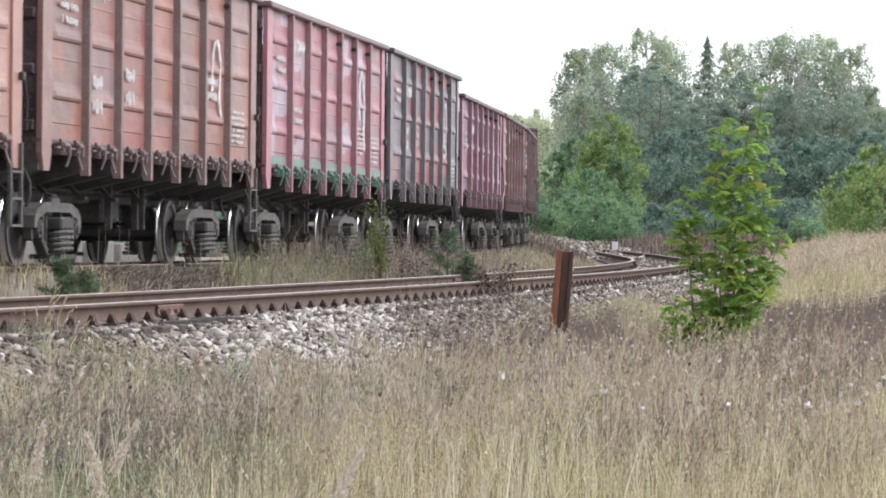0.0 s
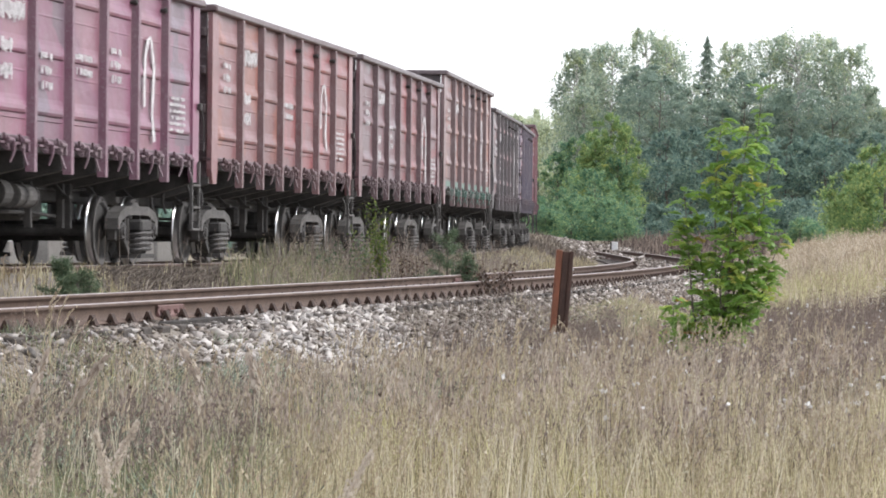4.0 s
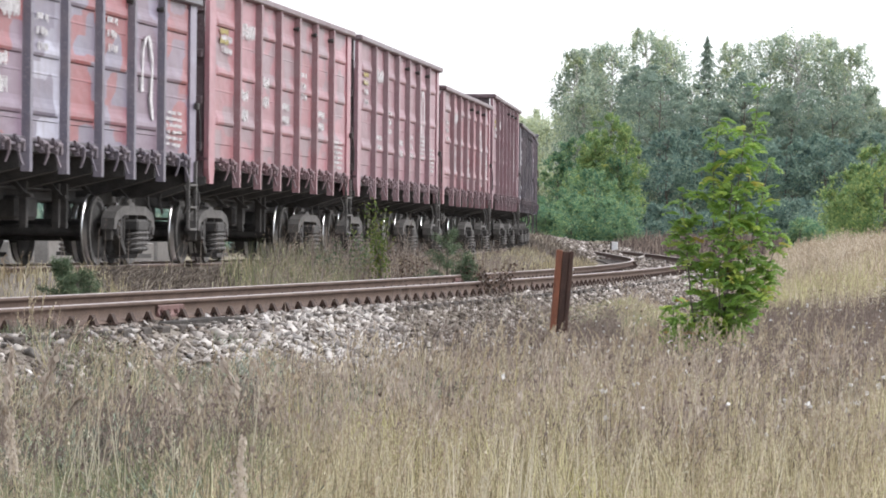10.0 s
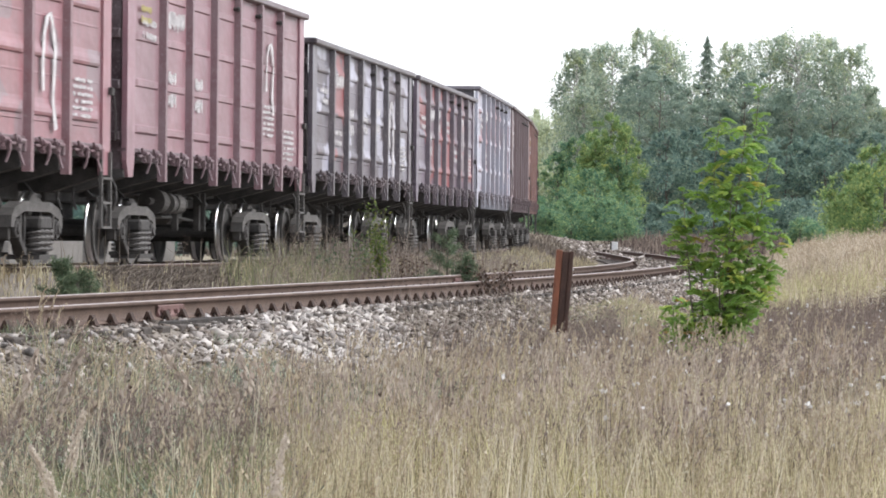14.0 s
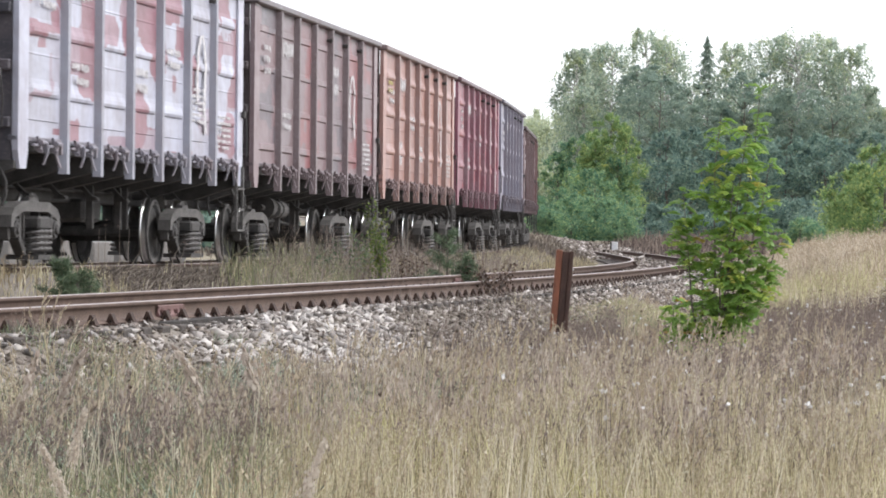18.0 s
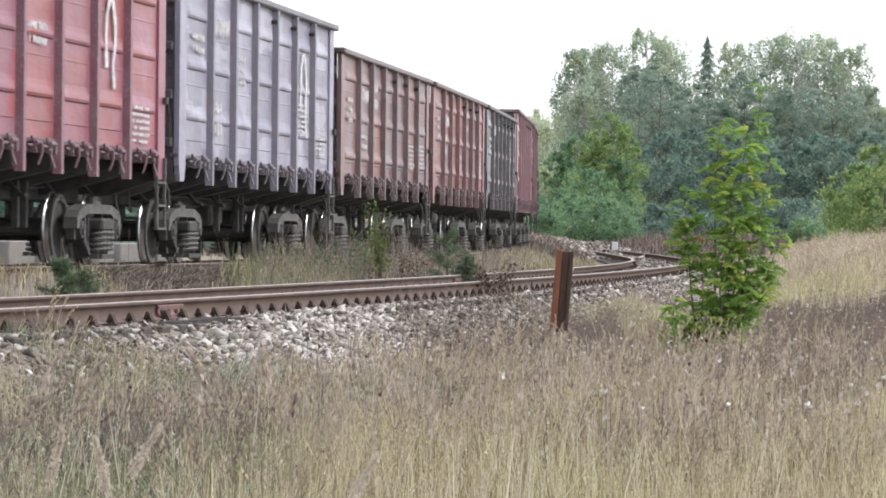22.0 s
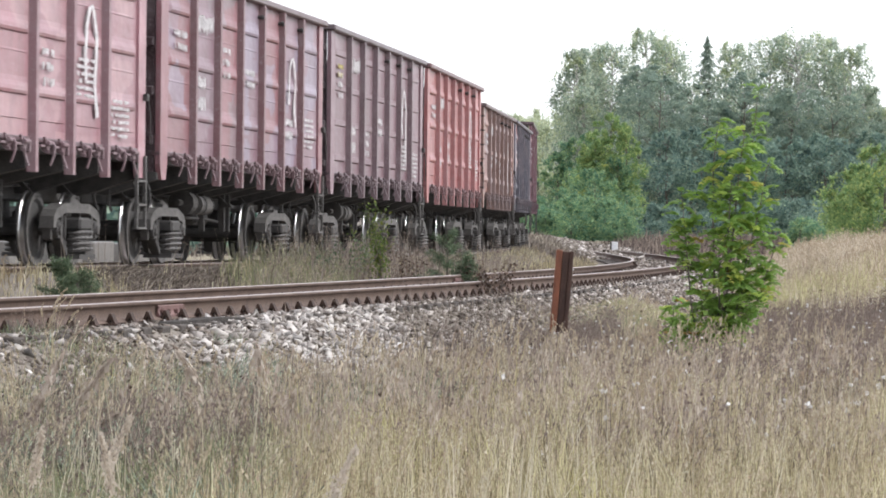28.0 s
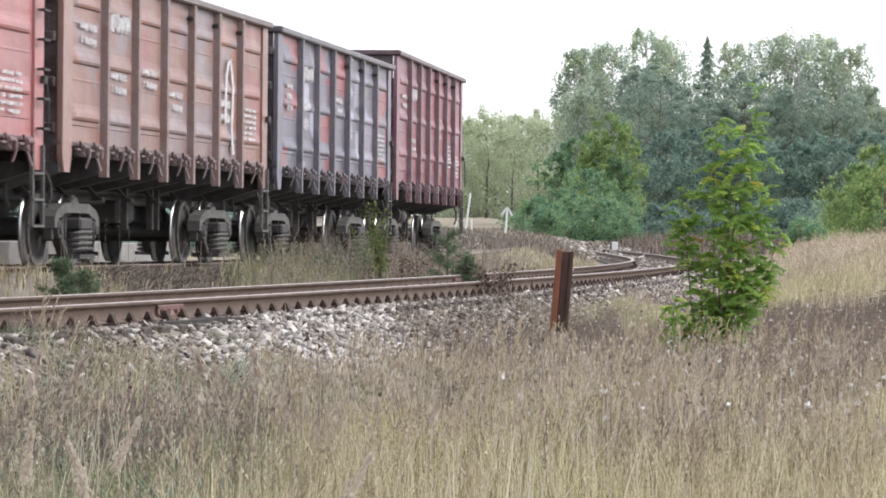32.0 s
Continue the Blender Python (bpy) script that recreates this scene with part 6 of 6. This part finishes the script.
def wind(t):
    """How far the gusts bend the reeds, in degrees: a long gust in the first half, then calm."""
    times = (0, 2, 3, 4, 6, 8, 10, 11, 12, 13, 14, 17, 20, 24, 32)
    bends = (0, -1, 13, 3, -5, -18, -26, -18, -14, -25, -14, -12, 2, 3, 0)
    return float(np.interp(t, times, bends))


def motions():
    """The train rolls by at a steady pace; every wheelset turns with it."""
    times = [0.5 * i for i in range(65)]
    for i, w in enumerate(wagons):
        rows = []
        for t in times:
            s = rolled(t) + PITCH * (FIRST + i)
            a, b = main_line.at(s - 4.325), main_line.at(s + 4.325)
            head = math.atan2(b[1] - a[1], b[0] - a[0])
            climb = math.atan2(b[2] - a[2], 8.65)
            rows.append((t, pose((a[0] + b[0]) / 2, (a[1] + b[1]) / 2, (a[2] + b[2]) / 2, 0, -math.degrees(climb), math.degrees(head))))
        walk(w, rows)
    # tufts lean to and fro in the gusts
    for t, i, give in tufts:
        x, y, z = t.matrix_basis.translation
        walk(t, [(0.4 * j, pose(x, y, z, 2.0 * math.sin(1.9 * j * 0.4 + i * 1.7), give * wind(j * 0.4) + 3.0 * math.sin(2.3 * j * 0.4 + i * 0.9) + 1.5 * math.sin(0.7 * j * 0.4 + i), 0) @ pose(0, 0, 0, 0, 0, 47 * i)) for j in range(81)])
    x, y, z = rowan_tree.matrix_basis.translation
    walk(rowan_tree, [(0.5 * j, pose(x, y, z, 0.25 * math.sin(1.3 * j * 0.5), 0.4 * math.sin(1.7 * j * 0.5 + 1), 0)) for j in range(65)])
    turning = {}
    for w in wagons:
        for bogie in (o for o in w.children if o.name.startswith("bogie")):
            for wheel in (o for o in bogie.children if o.name.startswith("wheelset")):
                d = 0.925 if wheel.matrix_basis.translation.x > 0 else -0.925
                if d not in turning:
                    rows = [(f / 30, pose(d, 0, 0.4785, 0, math.degrees((rolled(f / 30) - rolled(0)) / 0.4785) % 360, 0)) for f in range(961)]
                    walk(wheel, rows)
                    turning[d] = wheel.animation_data
                else:
                    wheel.rotation_mode = "QUATERNION"
                    keys = wheel.animation_data_create()
                    keys.action = turning[d].action
                    keys.action_slot = turning[d].action_slot


motions()
